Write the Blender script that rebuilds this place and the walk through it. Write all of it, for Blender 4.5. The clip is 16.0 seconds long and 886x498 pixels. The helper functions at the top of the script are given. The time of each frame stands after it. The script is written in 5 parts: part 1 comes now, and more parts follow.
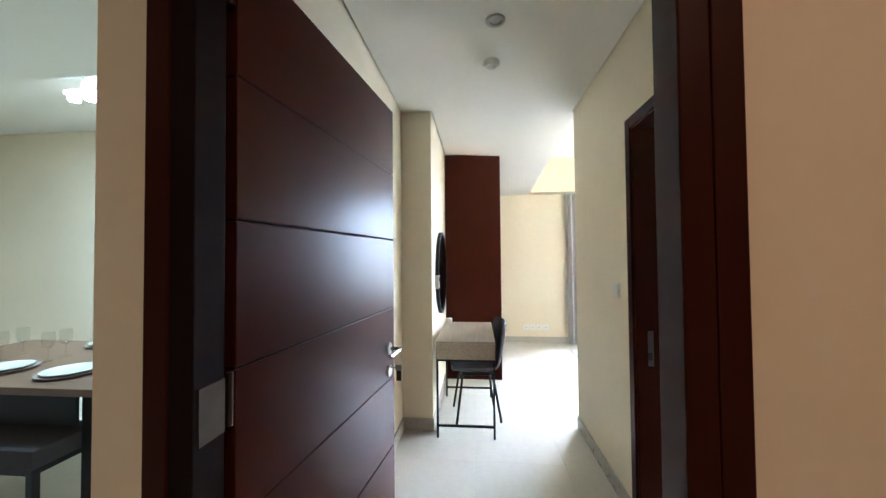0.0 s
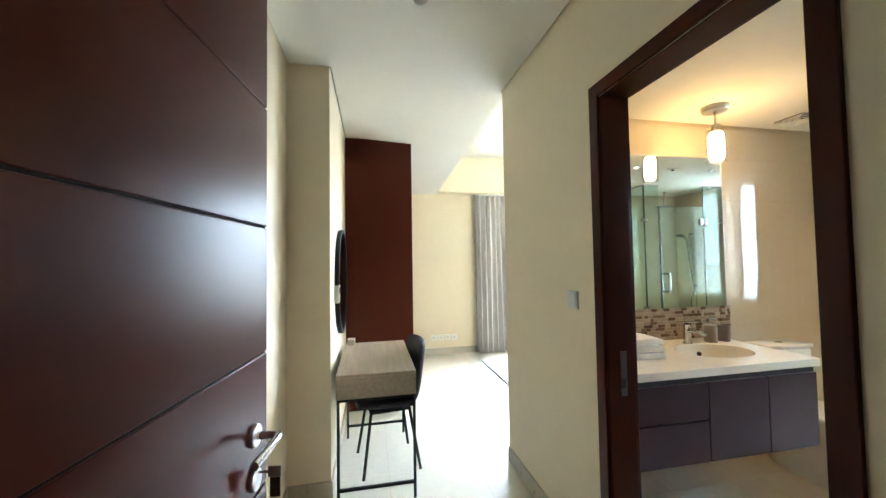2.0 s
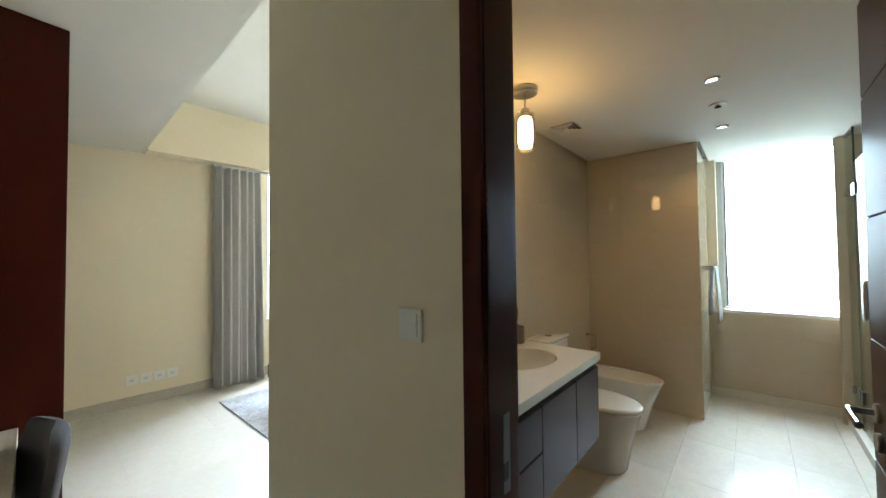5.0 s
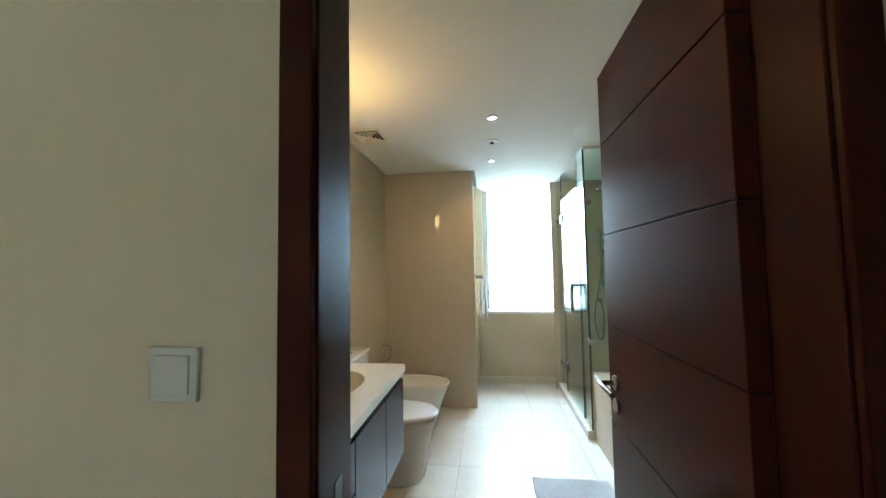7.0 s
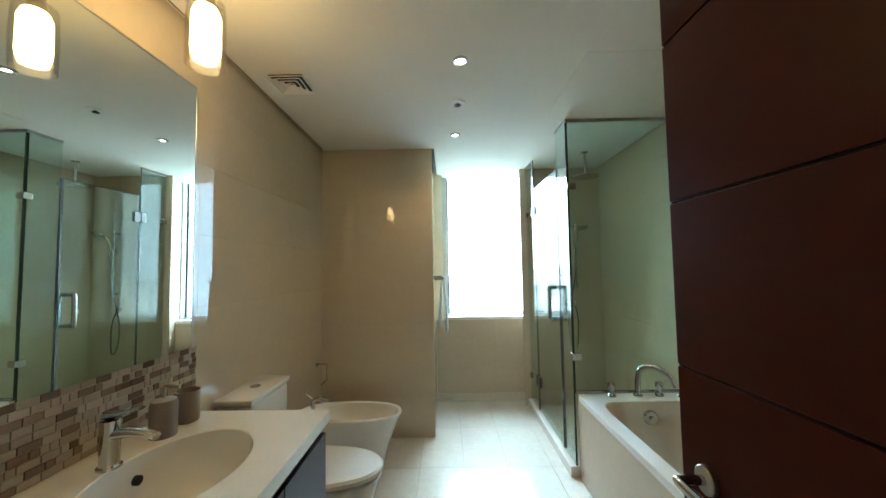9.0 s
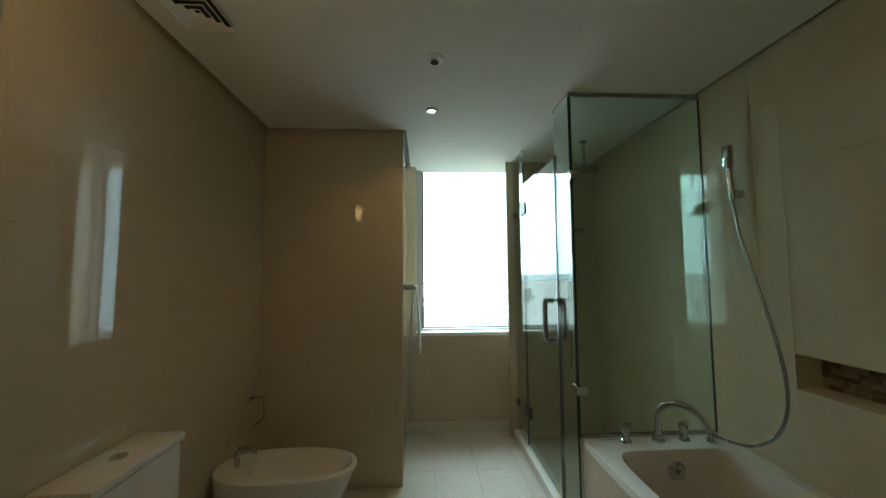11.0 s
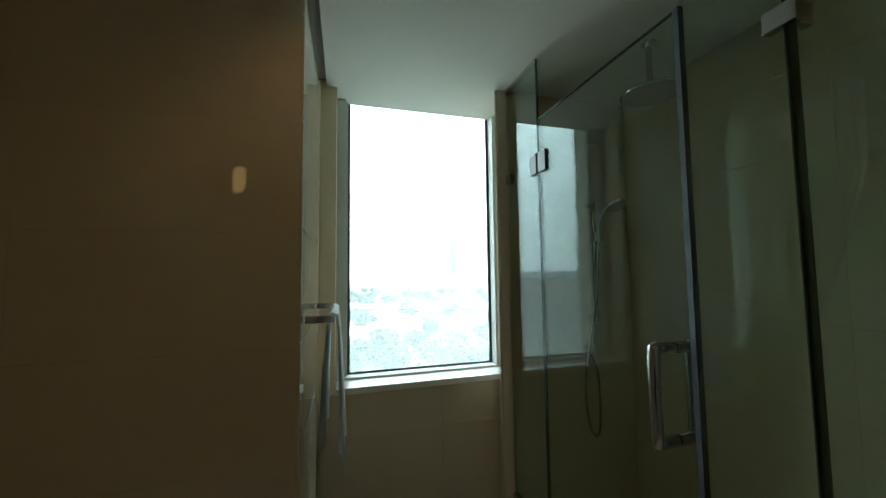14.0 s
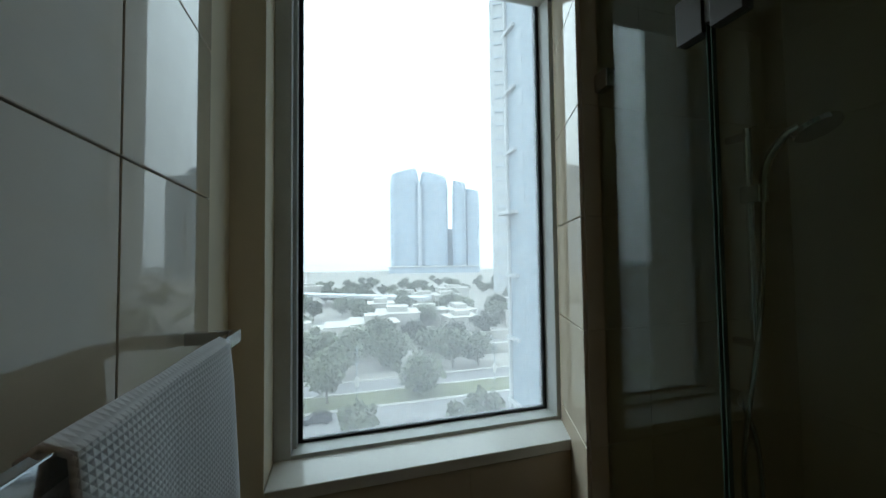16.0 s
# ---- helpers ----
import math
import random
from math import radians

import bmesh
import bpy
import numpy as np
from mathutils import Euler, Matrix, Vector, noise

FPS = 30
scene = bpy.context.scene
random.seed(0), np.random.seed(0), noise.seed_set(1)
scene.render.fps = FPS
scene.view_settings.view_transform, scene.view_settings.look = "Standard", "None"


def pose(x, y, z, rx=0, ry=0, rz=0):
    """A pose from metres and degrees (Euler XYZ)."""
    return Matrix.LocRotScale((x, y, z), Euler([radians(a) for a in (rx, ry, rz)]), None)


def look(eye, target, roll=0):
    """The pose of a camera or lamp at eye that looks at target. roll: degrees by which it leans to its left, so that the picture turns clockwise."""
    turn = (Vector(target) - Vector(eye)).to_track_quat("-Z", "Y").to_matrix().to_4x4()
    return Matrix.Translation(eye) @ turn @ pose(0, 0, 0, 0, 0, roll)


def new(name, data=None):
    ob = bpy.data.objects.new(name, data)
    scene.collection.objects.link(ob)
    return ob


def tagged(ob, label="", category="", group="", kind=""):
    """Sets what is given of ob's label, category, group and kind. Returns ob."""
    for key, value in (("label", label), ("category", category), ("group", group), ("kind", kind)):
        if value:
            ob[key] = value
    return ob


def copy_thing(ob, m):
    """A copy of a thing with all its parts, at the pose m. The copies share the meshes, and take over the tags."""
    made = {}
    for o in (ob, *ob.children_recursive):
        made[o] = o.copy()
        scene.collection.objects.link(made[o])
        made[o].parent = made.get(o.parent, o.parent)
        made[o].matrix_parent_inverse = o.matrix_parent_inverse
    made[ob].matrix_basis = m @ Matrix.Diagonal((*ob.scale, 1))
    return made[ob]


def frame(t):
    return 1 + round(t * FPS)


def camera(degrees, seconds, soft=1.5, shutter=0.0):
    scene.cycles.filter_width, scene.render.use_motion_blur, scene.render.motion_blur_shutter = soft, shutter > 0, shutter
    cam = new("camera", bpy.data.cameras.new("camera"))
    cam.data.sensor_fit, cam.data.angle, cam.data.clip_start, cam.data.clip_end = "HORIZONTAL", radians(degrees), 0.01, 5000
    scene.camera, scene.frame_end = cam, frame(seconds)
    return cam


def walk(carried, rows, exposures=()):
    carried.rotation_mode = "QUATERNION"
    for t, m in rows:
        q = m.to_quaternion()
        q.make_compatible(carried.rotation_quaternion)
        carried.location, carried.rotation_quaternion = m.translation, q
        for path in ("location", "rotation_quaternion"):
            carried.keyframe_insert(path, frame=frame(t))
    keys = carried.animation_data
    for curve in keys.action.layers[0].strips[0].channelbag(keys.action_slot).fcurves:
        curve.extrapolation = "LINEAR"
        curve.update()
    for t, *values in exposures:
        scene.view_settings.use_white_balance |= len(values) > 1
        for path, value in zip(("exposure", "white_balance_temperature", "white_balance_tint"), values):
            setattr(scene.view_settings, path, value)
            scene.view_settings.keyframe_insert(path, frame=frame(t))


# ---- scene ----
cam = camera(102.6, 16.0)
PATH = [
    (0, (0.876, 1.127, 1.41), (0.683, 3.117, 1.457), -0.5),
    (0.5, (0.793, 1.243, 1.418), (0.877, 3.241, 1.422), -0.6),
    (1, (0.759, 1.414, 1.413), (1.013, 3.397, 1.468), -0.7),
    (1.5, (0.758, 1.565, 1.409), (1.072, 3.54, 1.436), -0.8),
    (2, (0.751, 1.763, 1.4), (1.144, 3.722, 1.471), -0.9),
    (2.5, (0.766, 1.901, 1.414), (1.249, 3.84, 1.505), -1.0),
    (3, (0.8, 2.058, 1.402), (1.344, 3.978, 1.537), -1.1),
    (3.5, (0.848, 2.206, 1.403), (1.429, 4.119, 1.471), -1.1),
    (4, (0.895, 2.379, 1.396), (1.738, 4.191, 1.477), -0.9),
    (4.5, (0.948, 2.513, 1.402), (2.177, 4.089, 1.477), -0.8),
    (5, (1.035, 2.623, 1.383), (2.546, 3.932, 1.434), -0.6),
    (7.5, (1.275, 2.806, 1.37), (3.267, 2.953, 1.464), -1.0),
    (8, (1.468, 2.812, 1.382), (3.463, 2.935, 1.458), -0.9),
    (8.5, (1.661, 2.835, 1.359), (3.655, 2.918, 1.48), -0.9),
    (9, (1.805, 2.843, 1.355), (3.802, 2.857, 1.463), -0.9),
    (11.5, (2.501, 2.807, 1.381), (4.487, 2.623, 1.53), -0.5),
    (12, (2.696, 2.856, 1.403), (4.663, 2.511, 1.51), -0.8),
    (12.5, (2.919, 2.836, 1.369), (4.872, 2.437, 1.529), -0.7),
    (13, (3.205, 2.808, 1.389), (5.158, 2.405, 1.539), -0.8),
    (13.5, (3.46, 2.792, 1.38), (5.409, 2.381, 1.56), -0.7),
    (14, (3.712, 2.838, 1.404), (5.634, 2.3, 1.531), -0.7),
    (14.5, (3.94, 2.764, 1.399), (5.871, 2.261, 1.536), -1.1),
    (15, (4.171, 2.709, 1.398), (6.112, 2.242, 1.518), -0.9),
    (15.5, (4.376, 2.697, 1.396), (6.317, 2.218, 1.469), -1.0),
    (16, (4.57, 2.695, 1.394), (6.49, 2.141, 1.466), -0.7),
]
walk(cam, [(t, look(eye, target, roll)) for t, eye, target, roll in PATH],
     exposures=[(0, 0.24, 5250, 12), (1.5, 0.24, 5450, 8), (2.5, 0.0, 5550, 2), (3.5, -0.15, 5500, 1), (4.5, -0.2, 5550, 2), (5, -0.95, 5600, 5), (7.5, -0.38, 5050, 0), (9, -0.8, 5200, -3),
                (11.3, -2.4, 5800, -7), (13, -3.05, 5800, -9), (14.5, -3.25, 5850, -5), (15.5, -4.35, 5900, 3), (16, -4.72, 5900, 5)])

# ---- body ----

# ---------- world, sun, exposure ----------
world = bpy.data.worlds.new("world")
scene.world = world
world.use_nodes = True
_wn = world.node_tree.nodes
_sky = _wn.new("ShaderNodeTexSky")
_sky.sky_type = "NISHITA"
_sky.sun_disc = False
_sky.sun_elevation = radians(48)
_sky.sun_rotation = radians(215)
_sky.dust_density = 2.0
_haze = _wn.new("ShaderNodeMixRGB")      # white summer haze over the sky
_haze.inputs[0].default_value = 0.85
_wl = world.node_tree.links
_wl.new(_sky.outputs[0], _haze.inputs[1])
# a hazy sky is about three times as bright overhead as at the horizon
_up, _xyz, _rise, _veil = (_wn.new(k) for k in ("ShaderNodeTexCoord", "ShaderNodeSeparateXYZ", "ShaderNodeMapRange", "ShaderNodeVectorMath"))
_wl.new(_up.outputs["Generated"], _xyz.inputs[0])
_wl.new(_xyz.outputs["Z"], _rise.inputs["Value"])
_rise.inputs["To Min"].default_value = 0.85
_rise.inputs["To Max"].default_value = 2.5
_veil.operation = "SCALE"
_veil.inputs[0].default_value = (425.0, 456.0, 480.0)
_wl.new(_rise.outputs[0], _veil.inputs["Scale"])
_wl.new(_veil.outputs[0], _haze.inputs[2])
world.node_tree.links.new(_haze.outputs[0], _wn["Background"].inputs[0])
_wn["Background"].inputs[1].default_value = 0.13

sun = new("sun", bpy.data.lights.new("sun", "SUN"))
sun.data.energy = 5.0
sun.data.angle = radians(3)
sun.data.color = (1.0, 0.95, 0.87)
sun.matrix_world = look((-40, -57, 78), (0, 0, 0))


def lamp(name, kind, energy, m, color=(1, 1, 1), **more):
    ob = new(name, bpy.data.lights.new(name, kind))
    ob.data.energy = energy
    ob.data.color = color
    for key, value in more.items():
        if key == "size":
            ob.data.size = value
        elif key == "size_y":
            ob.data.shape = "RECTANGLE"
            ob.data.size_y = value
        elif key == "radius":
            ob.data.shadow_soft_size = value
        elif key == "spot":
            ob.data.spot_size = radians(value)
            ob.data.spot_blend = 0.6
    ob.matrix_world = m
    return ob


WARM = (1.0, 0.54, 0.15)
# daylight through the bedroom window's opening
lamp("bedroom_window_daylight", "AREA", 30, pose(4.15, 7.24, 1.6, -72, 0, 0), (0.66, 0.86, 1.0), size=2.4, size_y=1.5)
lamp("pendant_bulb", "POINT", 6.2, pose(2.87, 3.58, 2.08), WARM, radius=0.03)
for _x, _watts in ((3.446, 10.0), (4.39, 24.0)):
    lamp("downlight_lamp", "SPOT", _watts, pose(_x, 2.757, 2.325), (1, 0.60, 0.27), spot=130, radius=0.03)
lamp("hall_ceiling_lamp", "AREA", 13.5, pose(1.6, 0.2, 2.6), (1.0, 0.53, 0.29), size=0.6)
lamp("dining_ceiling_lamp", "AREA", 85, pose(-1.9, 3.5, 2.8), (0.74, 0.95, 1.0), size=0.6)


# ---------- materials ----------
def material(name, color, rough=0.5, metal=0.0, vary=0.06, scale=4.0, bump=0.0, bump_scale=60.0, grain=None, coat=0.0,
             trans=0.0, ior=1.45, emit=0.0, emit_color=None, island=0.0, piece=0.0, spec=0.5, spread=0.04):
    m = bpy.data.materials.new(name)
    m.use_nodes = True
    n, l = m.node_tree.nodes, m.node_tree.links
    p = n["Principled BSDF"]
    p.inputs["Roughness"].default_value = rough
    p.inputs["Metallic"].default_value = metal
    p.inputs["IOR"].default_value = ior
    p.inputs["Coat Weight"].default_value = coat
    p.inputs["Coat Roughness"].default_value = 0.12
    p.inputs["Transmission Weight"].default_value = trans
    p.inputs["Specular IOR Level"].default_value = spec
    p.inputs["Base Color"].default_value = (*color, 1)
    if emit:
        p.inputs["Emission Color"].default_value = (*(emit_color or color), 1)
        p.inputs["Emission Strength"].default_value = emit
    if vary or island or piece:
        co = n.new("ShaderNodeTexCoord")
        mp = n.new("ShaderNodeMapping")
        l.new(co.outputs["Object"], mp.inputs["Vector"])
        if grain:
            mp.inputs["Scale"].default_value = grain
        a = n.new("ShaderNodeTexNoise")
        a.inputs["Scale"].default_value = scale
        a.inputs["Detail"].default_value = 6
        b = n.new("ShaderNodeTexNoise")
        b.inputs["Scale"].default_value = scale * 9
        b.inputs["Detail"].default_value = 4
        l.new(mp.outputs[0], a.inputs["Vector"])
        l.new(mp.outputs[0], b.inputs["Vector"])
        s = n.new("ShaderNodeMath")
        s.operation = "ADD"
        l.new(a.outputs[0], s.inputs[0])
        l.new(b.outputs[0], s.inputs[1])
        last = s.outputs[0]
        mr = n.new("ShaderNodeMapRange")
        mr.inputs["From Min"].default_value = 0.7
        mr.inputs["From Max"].default_value = 1.3
        mr.inputs["To Min"].default_value = 1 - vary
        mr.inputs["To Max"].default_value = 1 + vary
        l.new(last, mr.inputs["Value"])
        last = mr.outputs[0]
        for amount, kind, socket in ((island, "ShaderNodeNewGeometry", "Random Per Island"), (piece, "ShaderNodeObjectInfo", "Random")):
            if amount:
                g = n.new(kind)
                r = n.new("ShaderNodeMapRange")
                r.inputs["To Min"].default_value = 1 - amount
                r.inputs["To Max"].default_value = 1 + amount
                l.new(g.outputs[socket], r.inputs["Value"])
                mu = n.new("ShaderNodeMath")
                mu.operation = "MULTIPLY"
                l.new(last, mu.inputs[0])
                l.new(r.outputs[0], mu.inputs[1])
                last = mu.outputs[0]
        vm = n.new("ShaderNodeVectorMath")
        vm.operation = "SCALE"
        vm.inputs[0].default_value = color
        l.new(last, vm.inputs["Scale"])
        l.new(vm.outputs[0], p.inputs["Base Color"])
        rr = n.new("ShaderNodeMapRange")
        rr.inputs["From Min"].default_value = 0.3
        rr.inputs["From Max"].default_value = 0.7
        rr.inputs["To Min"].default_value = max(0.008, rough - spread)
        rr.inputs["To Max"].default_value = min(1, rough + spread)
        l.new(b.outputs[0], rr.inputs["Value"])
        l.new(rr.outputs[0], p.inputs["Roughness"])
        if bump:
            t = n.new("ShaderNodeTexNoise")
            t.inputs["Scale"].default_value = bump_scale
            t.inputs["Detail"].default_value = 5
            l.new(mp.outputs[0], t.inputs["Vector"])
            bp = n.new("ShaderNodeBump")
            bp.inputs["Strength"].default_value = bump
            bp.inputs["Distance"].default_value = 0.004
            l.new(t.outputs[0], bp.inputs["Height"])
            l.new(bp.outputs[0], p.inputs["Normal"])
    return m


PAINT = material("cream_wall_paint", (0.80, 0.705, 0.525), 0.62, vary=0.02, scale=2, bump=0.08, bump_scale=220)
CEIL = material("white_ceiling_paint", (0.78, 0.755, 0.685), 0.75, vary=0.015, scale=2, bump=0.05, bump_scale=200)
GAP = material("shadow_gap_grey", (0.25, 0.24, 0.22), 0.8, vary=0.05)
WOOD = material("dark_red_mahogany", (0.036, 0.0070, 0.0036), 0.36, vary=0.05, scale=1.2, grain=(5, 5, 1.0), spec=0.09, spread=0.0)
WOODH = material("dark_red_mahogany_level_grain", (0.044, 0.0088, 0.0054), 0.30, vary=0.08, scale=1.2, grain=(1.0, 5, 5), spec=0.09, spread=0.0)
GROOVE_SHADE = material("dark_groove_and_shade", (0.010, 0.0045, 0.004), 0.7, vary=0.1, spec=0.08)
FLOOR = material("cream_porcelain_floor", (0.66, 0.63, 0.55), 0.22, vary=0.035, scale=3, piece=0.015, bump=0.015, bump_scale=25)
GROUT = material("pale_grout", (0.57, 0.53, 0.45), 0.85, vary=0.08, scale=20)
SKIRT = material("taupe_stone_skirting", (0.43, 0.385, 0.31), 0.3, vary=0.06, scale=4)
BTILE = material("cream_glazed_wall_tile", (0.55, 0.47, 0.345), 0.022, vary=0.03, scale=2.2, piece=0.012, spread=0.004, spec=0.75)
BFLOOR = material("beige_bathroom_floor_tile", (0.66, 0.62, 0.53), 0.19, vary=0.05, scale=3, piece=0.025, spec=0.8)
WHITE = material("white_ceramic", (0.82, 0.81, 0.77), 0.08, vary=0.01, scale=2, coat=0.3)
ACRYL = material("white_tub_acrylic", (0.80, 0.79, 0.75), 0.14, vary=0.01, scale=2)
COUNTER = material("white_solid_worktop", (0.80, 0.78, 0.72), 0.16, vary=0.02, scale=8)
CHROME = material("chrome", (0.58, 0.59, 0.60), 0.09, 1.0, vary=0.0)
STEEL = material("brushed_steel", (0.50, 0.49, 0.47), 0.28, 1.0, vary=0.0)
HOSEM = material("smooth_flexible_steel", (0.42, 0.42, 0.42), 0.24, 1.0, vary=0.0)
BRASS = material("tarnished_brass", (0.075, 0.055, 0.038), 0.45, 1.0, vary=0.1, scale=20)
BLACK = material("black_metal", (0.012, 0.012, 0.013), 0.45, 0.0, vary=0.1, scale=10, spec=0.25)
RUBBER = material("black_gasket", (0.012, 0.012, 0.013), 0.6, vary=0.1)
DESKW = material("grey_oak_veneer", (0.33, 0.265, 0.195), 0.48, vary=0.22, scale=2.5, grain=(16, 1.0, 16), bump=0.06, bump_scale=30)
FABRIC = material("charcoal_upholstery", (0.045, 0.040, 0.044), 0.85, vary=0.15, scale=30, bump=0.3, bump_scale=300)
CURTAIN = material("taupe_curtain_cloth", (0.58, 0.56, 0.535), 0.85, vary=0.10, scale=6, grain=(12, 12, 1), bump=0.2, bump_scale=260)
PLASTIC = material("white_plastic", (0.80, 0.79, 0.75), 0.35, vary=0.01)
FRAMEW = material("pale_aluminium_frame", (0.62, 0.63, 0.60), 0.38, vary=0.03, scale=6)
VANITY = material("dark_brown_lacquer", (0.030, 0.016, 0.021), 0.30, vary=0.03, scale=3, spread=0.0, spec=0.12)
TAUPE = material("taupe_stoneware", (0.27, 0.225, 0.19), 0.5, vary=0.08, scale=20, bump=0.1, bump_scale=120)
TOWEL = material("white_towelling", (0.86, 0.87, 0.88), 0.92, vary=0.04, scale=20, bump=0.6, bump_scale=350)
_n, _l = TOWEL.node_tree.nodes, TOWEL.node_tree.links      # waffle weave
_co, _bp, _mx = _n.new("ShaderNodeTexCoord"), _n.new("ShaderNodeBump"), _n.new("ShaderNodeMath")
for _i, _dir in enumerate(("X", "Z")):
    _w = _n.new("ShaderNodeTexWave")
    _w.bands_direction = _dir
    _w.inputs["Scale"].default_value = 46.0
    _l.new(_co.outputs["Object"], _w.inputs["Vector"])
    _l.new(_w.outputs["Fac"], _mx.inputs[_i])
_mx.operation = "MAXIMUM"
_bp.inputs["Strength"].default_value = 0.3
_bp.inputs["Distance"].default_value = 0.004
_l.new(_mx.outputs[0], _bp.inputs["Height"])
_l.new(_bp.outputs[0], _n["Principled BSDF"].inputs["Normal"])
_t, _x = _n.new("ShaderNodeBsdfTranslucent"), _n.new("ShaderNodeMixShader")
_t.inputs[0].default_value = (0.88, 0.89, 0.90, 1)
_x.inputs[0].default_value = 0.2
_l.new(_n["Principled BSDF"].outputs[0], _x.inputs[1])
_l.new(_t.outputs[0], _x.inputs[2])
_l.new(_x.outputs[0], _n["Material Output"].inputs["Surface"])
RUG = material("grey_mottled_carpet", (0.34, 0.34, 0.35), 0.95, vary=0.35, scale=5, bump=0.6, bump_scale=300)
MATM = material("grey_bath_mat", (0.42, 0.42, 0.43), 0.95, vary=0.10, scale=25, bump=0.6, bump_scale=300)
SMOKED = material("smoked_mirror", (0.10, 0.095, 0.095), 0.02, 1.0, vary=0.0)
MIRROR = material("silvered_mirror", (0.86, 0.90, 0.87), 0.012, 1.0, vary=0.0)
BROWNM = material("dark_brown_glass_mosaic", (0.165, 0.108, 0.07), 0.22, vary=0.10, scale=30, piece=0.35)
TANM = material("tan_stone_mosaic", (0.33, 0.255, 0.175), 0.38, vary=0.10, scale=30, piece=0.17)
MGROUT = material("tan_mosaic_grout", (0.40, 0.33, 0.24), 0.85, vary=0.08, scale=20)
DULLST = material("dull_dark_steel", (0.10, 0.095, 0.09), 0.4, 0.8, vary=0.05)
DARKT = material("dark_table_wood", (0.13, 0.075, 0.045), 0.35, vary=0.25, scale=3, grain=(1, 12, 12))
PLATE = material("pale_stoneware_plate", (0.55, 0.56, 0.50), 0.2, vary=0.03)
GREYM = material("dark_vent_inside", (0.03, 0.03, 0.03), 0.8, vary=0.05)
GLOWP = material("lit_frosted_glass", (1.0, 0.85, 0.6), 0.4, vary=0.0, emit=24.0, emit_color=(1.0, 0.58, 0.22))
GLOWD = material("lit_downlight_lens", (1.0, 0.92, 0.8), 0.4, vary=0.0, emit=60.0, emit_color=(1.0, 0.9, 0.74))


def glass(name, tint, ior=1.45):
    """Clear sheet glass: sharp reflections by Fresnel over tinted clear transmission."""
    m = bpy.data.materials.new(name)
    m.use_nodes = True
    n, l = m.node_tree.nodes, m.node_tree.links
    n.remove(n["Principled BSDF"])
    t, g, x, f = (n.new(k) for k in ("ShaderNodeBsdfTransparent", "ShaderNodeBsdfGlossy", "ShaderNodeMixShader", "ShaderNodeLayerWeight"))
    t.inputs[0].default_value = (*tint, 1)
    g.inputs["Roughness"].default_value = 0.0
    f.inputs["Blend"].default_value = 0.5
    pw, sc = n.new("ShaderNodeMath"), n.new("ShaderNodeMath")
    pw.operation, sc.operation = "POWER", "MULTIPLY_ADD"
    pw.inputs[1].default_value = 5.0
    sc.inputs[1].default_value = 0.96
    sc.inputs[2].default_value = ((ior - 1) / (ior + 1)) ** 2
    l.new(f.outputs["Facing"], pw.inputs[0])
    l.new(pw.outputs[0], sc.inputs[0])
    l.new(sc.outputs[0], x.inputs[0])
    l.new(t.outputs[0], x.inputs[1])
    l.new(g.outputs[0], x.inputs[2])
    l.new(x.outputs[0], n["Material Output"].inputs["Surface"])
    return m


SHOWERGLASS = glass("green_shower_glass", (0.875, 0.95, 0.915), 1.55)
SEAL = material("blue_grey_seal_profile", (0.16, 0.18, 0.21), 0.22, 0.6, vary=0.02, spread=0.0)
GLASSEDGE = material("dull_green_glass_edge", (0.05, 0.08, 0.065), 0.1, vary=0.05)
WINGLASS = glass("window_glass", (0.93, 0.97, 0.96))
_n, _l = WINGLASS.node_tree.nodes, WINGLASS.node_tree.links      # thin white veil that stands in for outdoor haze and glare
_d, _x = _n.new("ShaderNodeBsdfTranslucent"), _n.new("ShaderNodeMixShader")
_d.inputs[0].default_value = (0.95, 0.97, 1.0, 1)
_x.inputs[0].default_value = 0.15
_l.new(_n["Material Output"].inputs["Surface"].links[0].from_socket, _x.inputs[1])
_l.new(_d.outputs[0], _x.inputs[2])
_l.new(_x.outputs[0], _n["Material Output"].inputs["Surface"])
CLEAR = glass("clear_lamp_glass", (0.97, 0.97, 0.96))


# ---------- mesh helpers ----------
def finish(name, bm, mat, smooth=False):
    bmesh.ops.recalc_face_normals(bm, faces=bm.faces)
    me = bpy.data.meshes.new(name)
    bm.to_mesh(me)
    bm.free()
    me.materials.append(mat)
    if smooth:
        me.polygons.foreach_set("use_smooth", [True] * len(me.polygons))
        me.set_sharp_from_angle(angle=radians(38))
    return me


def part(name, bm, mat, parent=None, label="", smooth=False):
    ob = new(name, finish(name, bm, mat, smooth))
    if parent is not None:
        ob.parent = parent
    if label:
        ob["label"] = label
    return ob


def thing(name, m, label, category, group=""):
    ob = new(name)
    ob.empty_display_size = 0.1
    ob.matrix_world = m
    return tagged(ob, label, category, group)


def structure(name, bm, mat, label, category="", smooth=False):
    return tagged(part(name, bm, mat, None, "", smooth), label, category or name.split("_")[0], kind="structure")


def box(bm, x0, x1, y0, y1, z0, z1, bevel=0.0):
    r = bmesh.ops.create_cube(bm, size=1, matrix=Matrix.Translation(((x0 + x1) / 2, (y0 + y1) / 2, (z0 + z1) / 2)) @ Matrix.Diagonal((abs(x1 - x0), abs(y1 - y0), abs(z1 - z0), 1)))
    if bevel:
        edges = list({e for v in r["verts"] for e in v.link_edges})
        bmesh.ops.bevel(bm, geom=edges, offset=bevel, segments=2, affect="EDGES", profile=0.5)
    return bm


def boxes(*rows, bevel=0.0):
    bm = bmesh.new()
    for r in rows:
        box(bm, *r, bevel=bevel)
    return bm


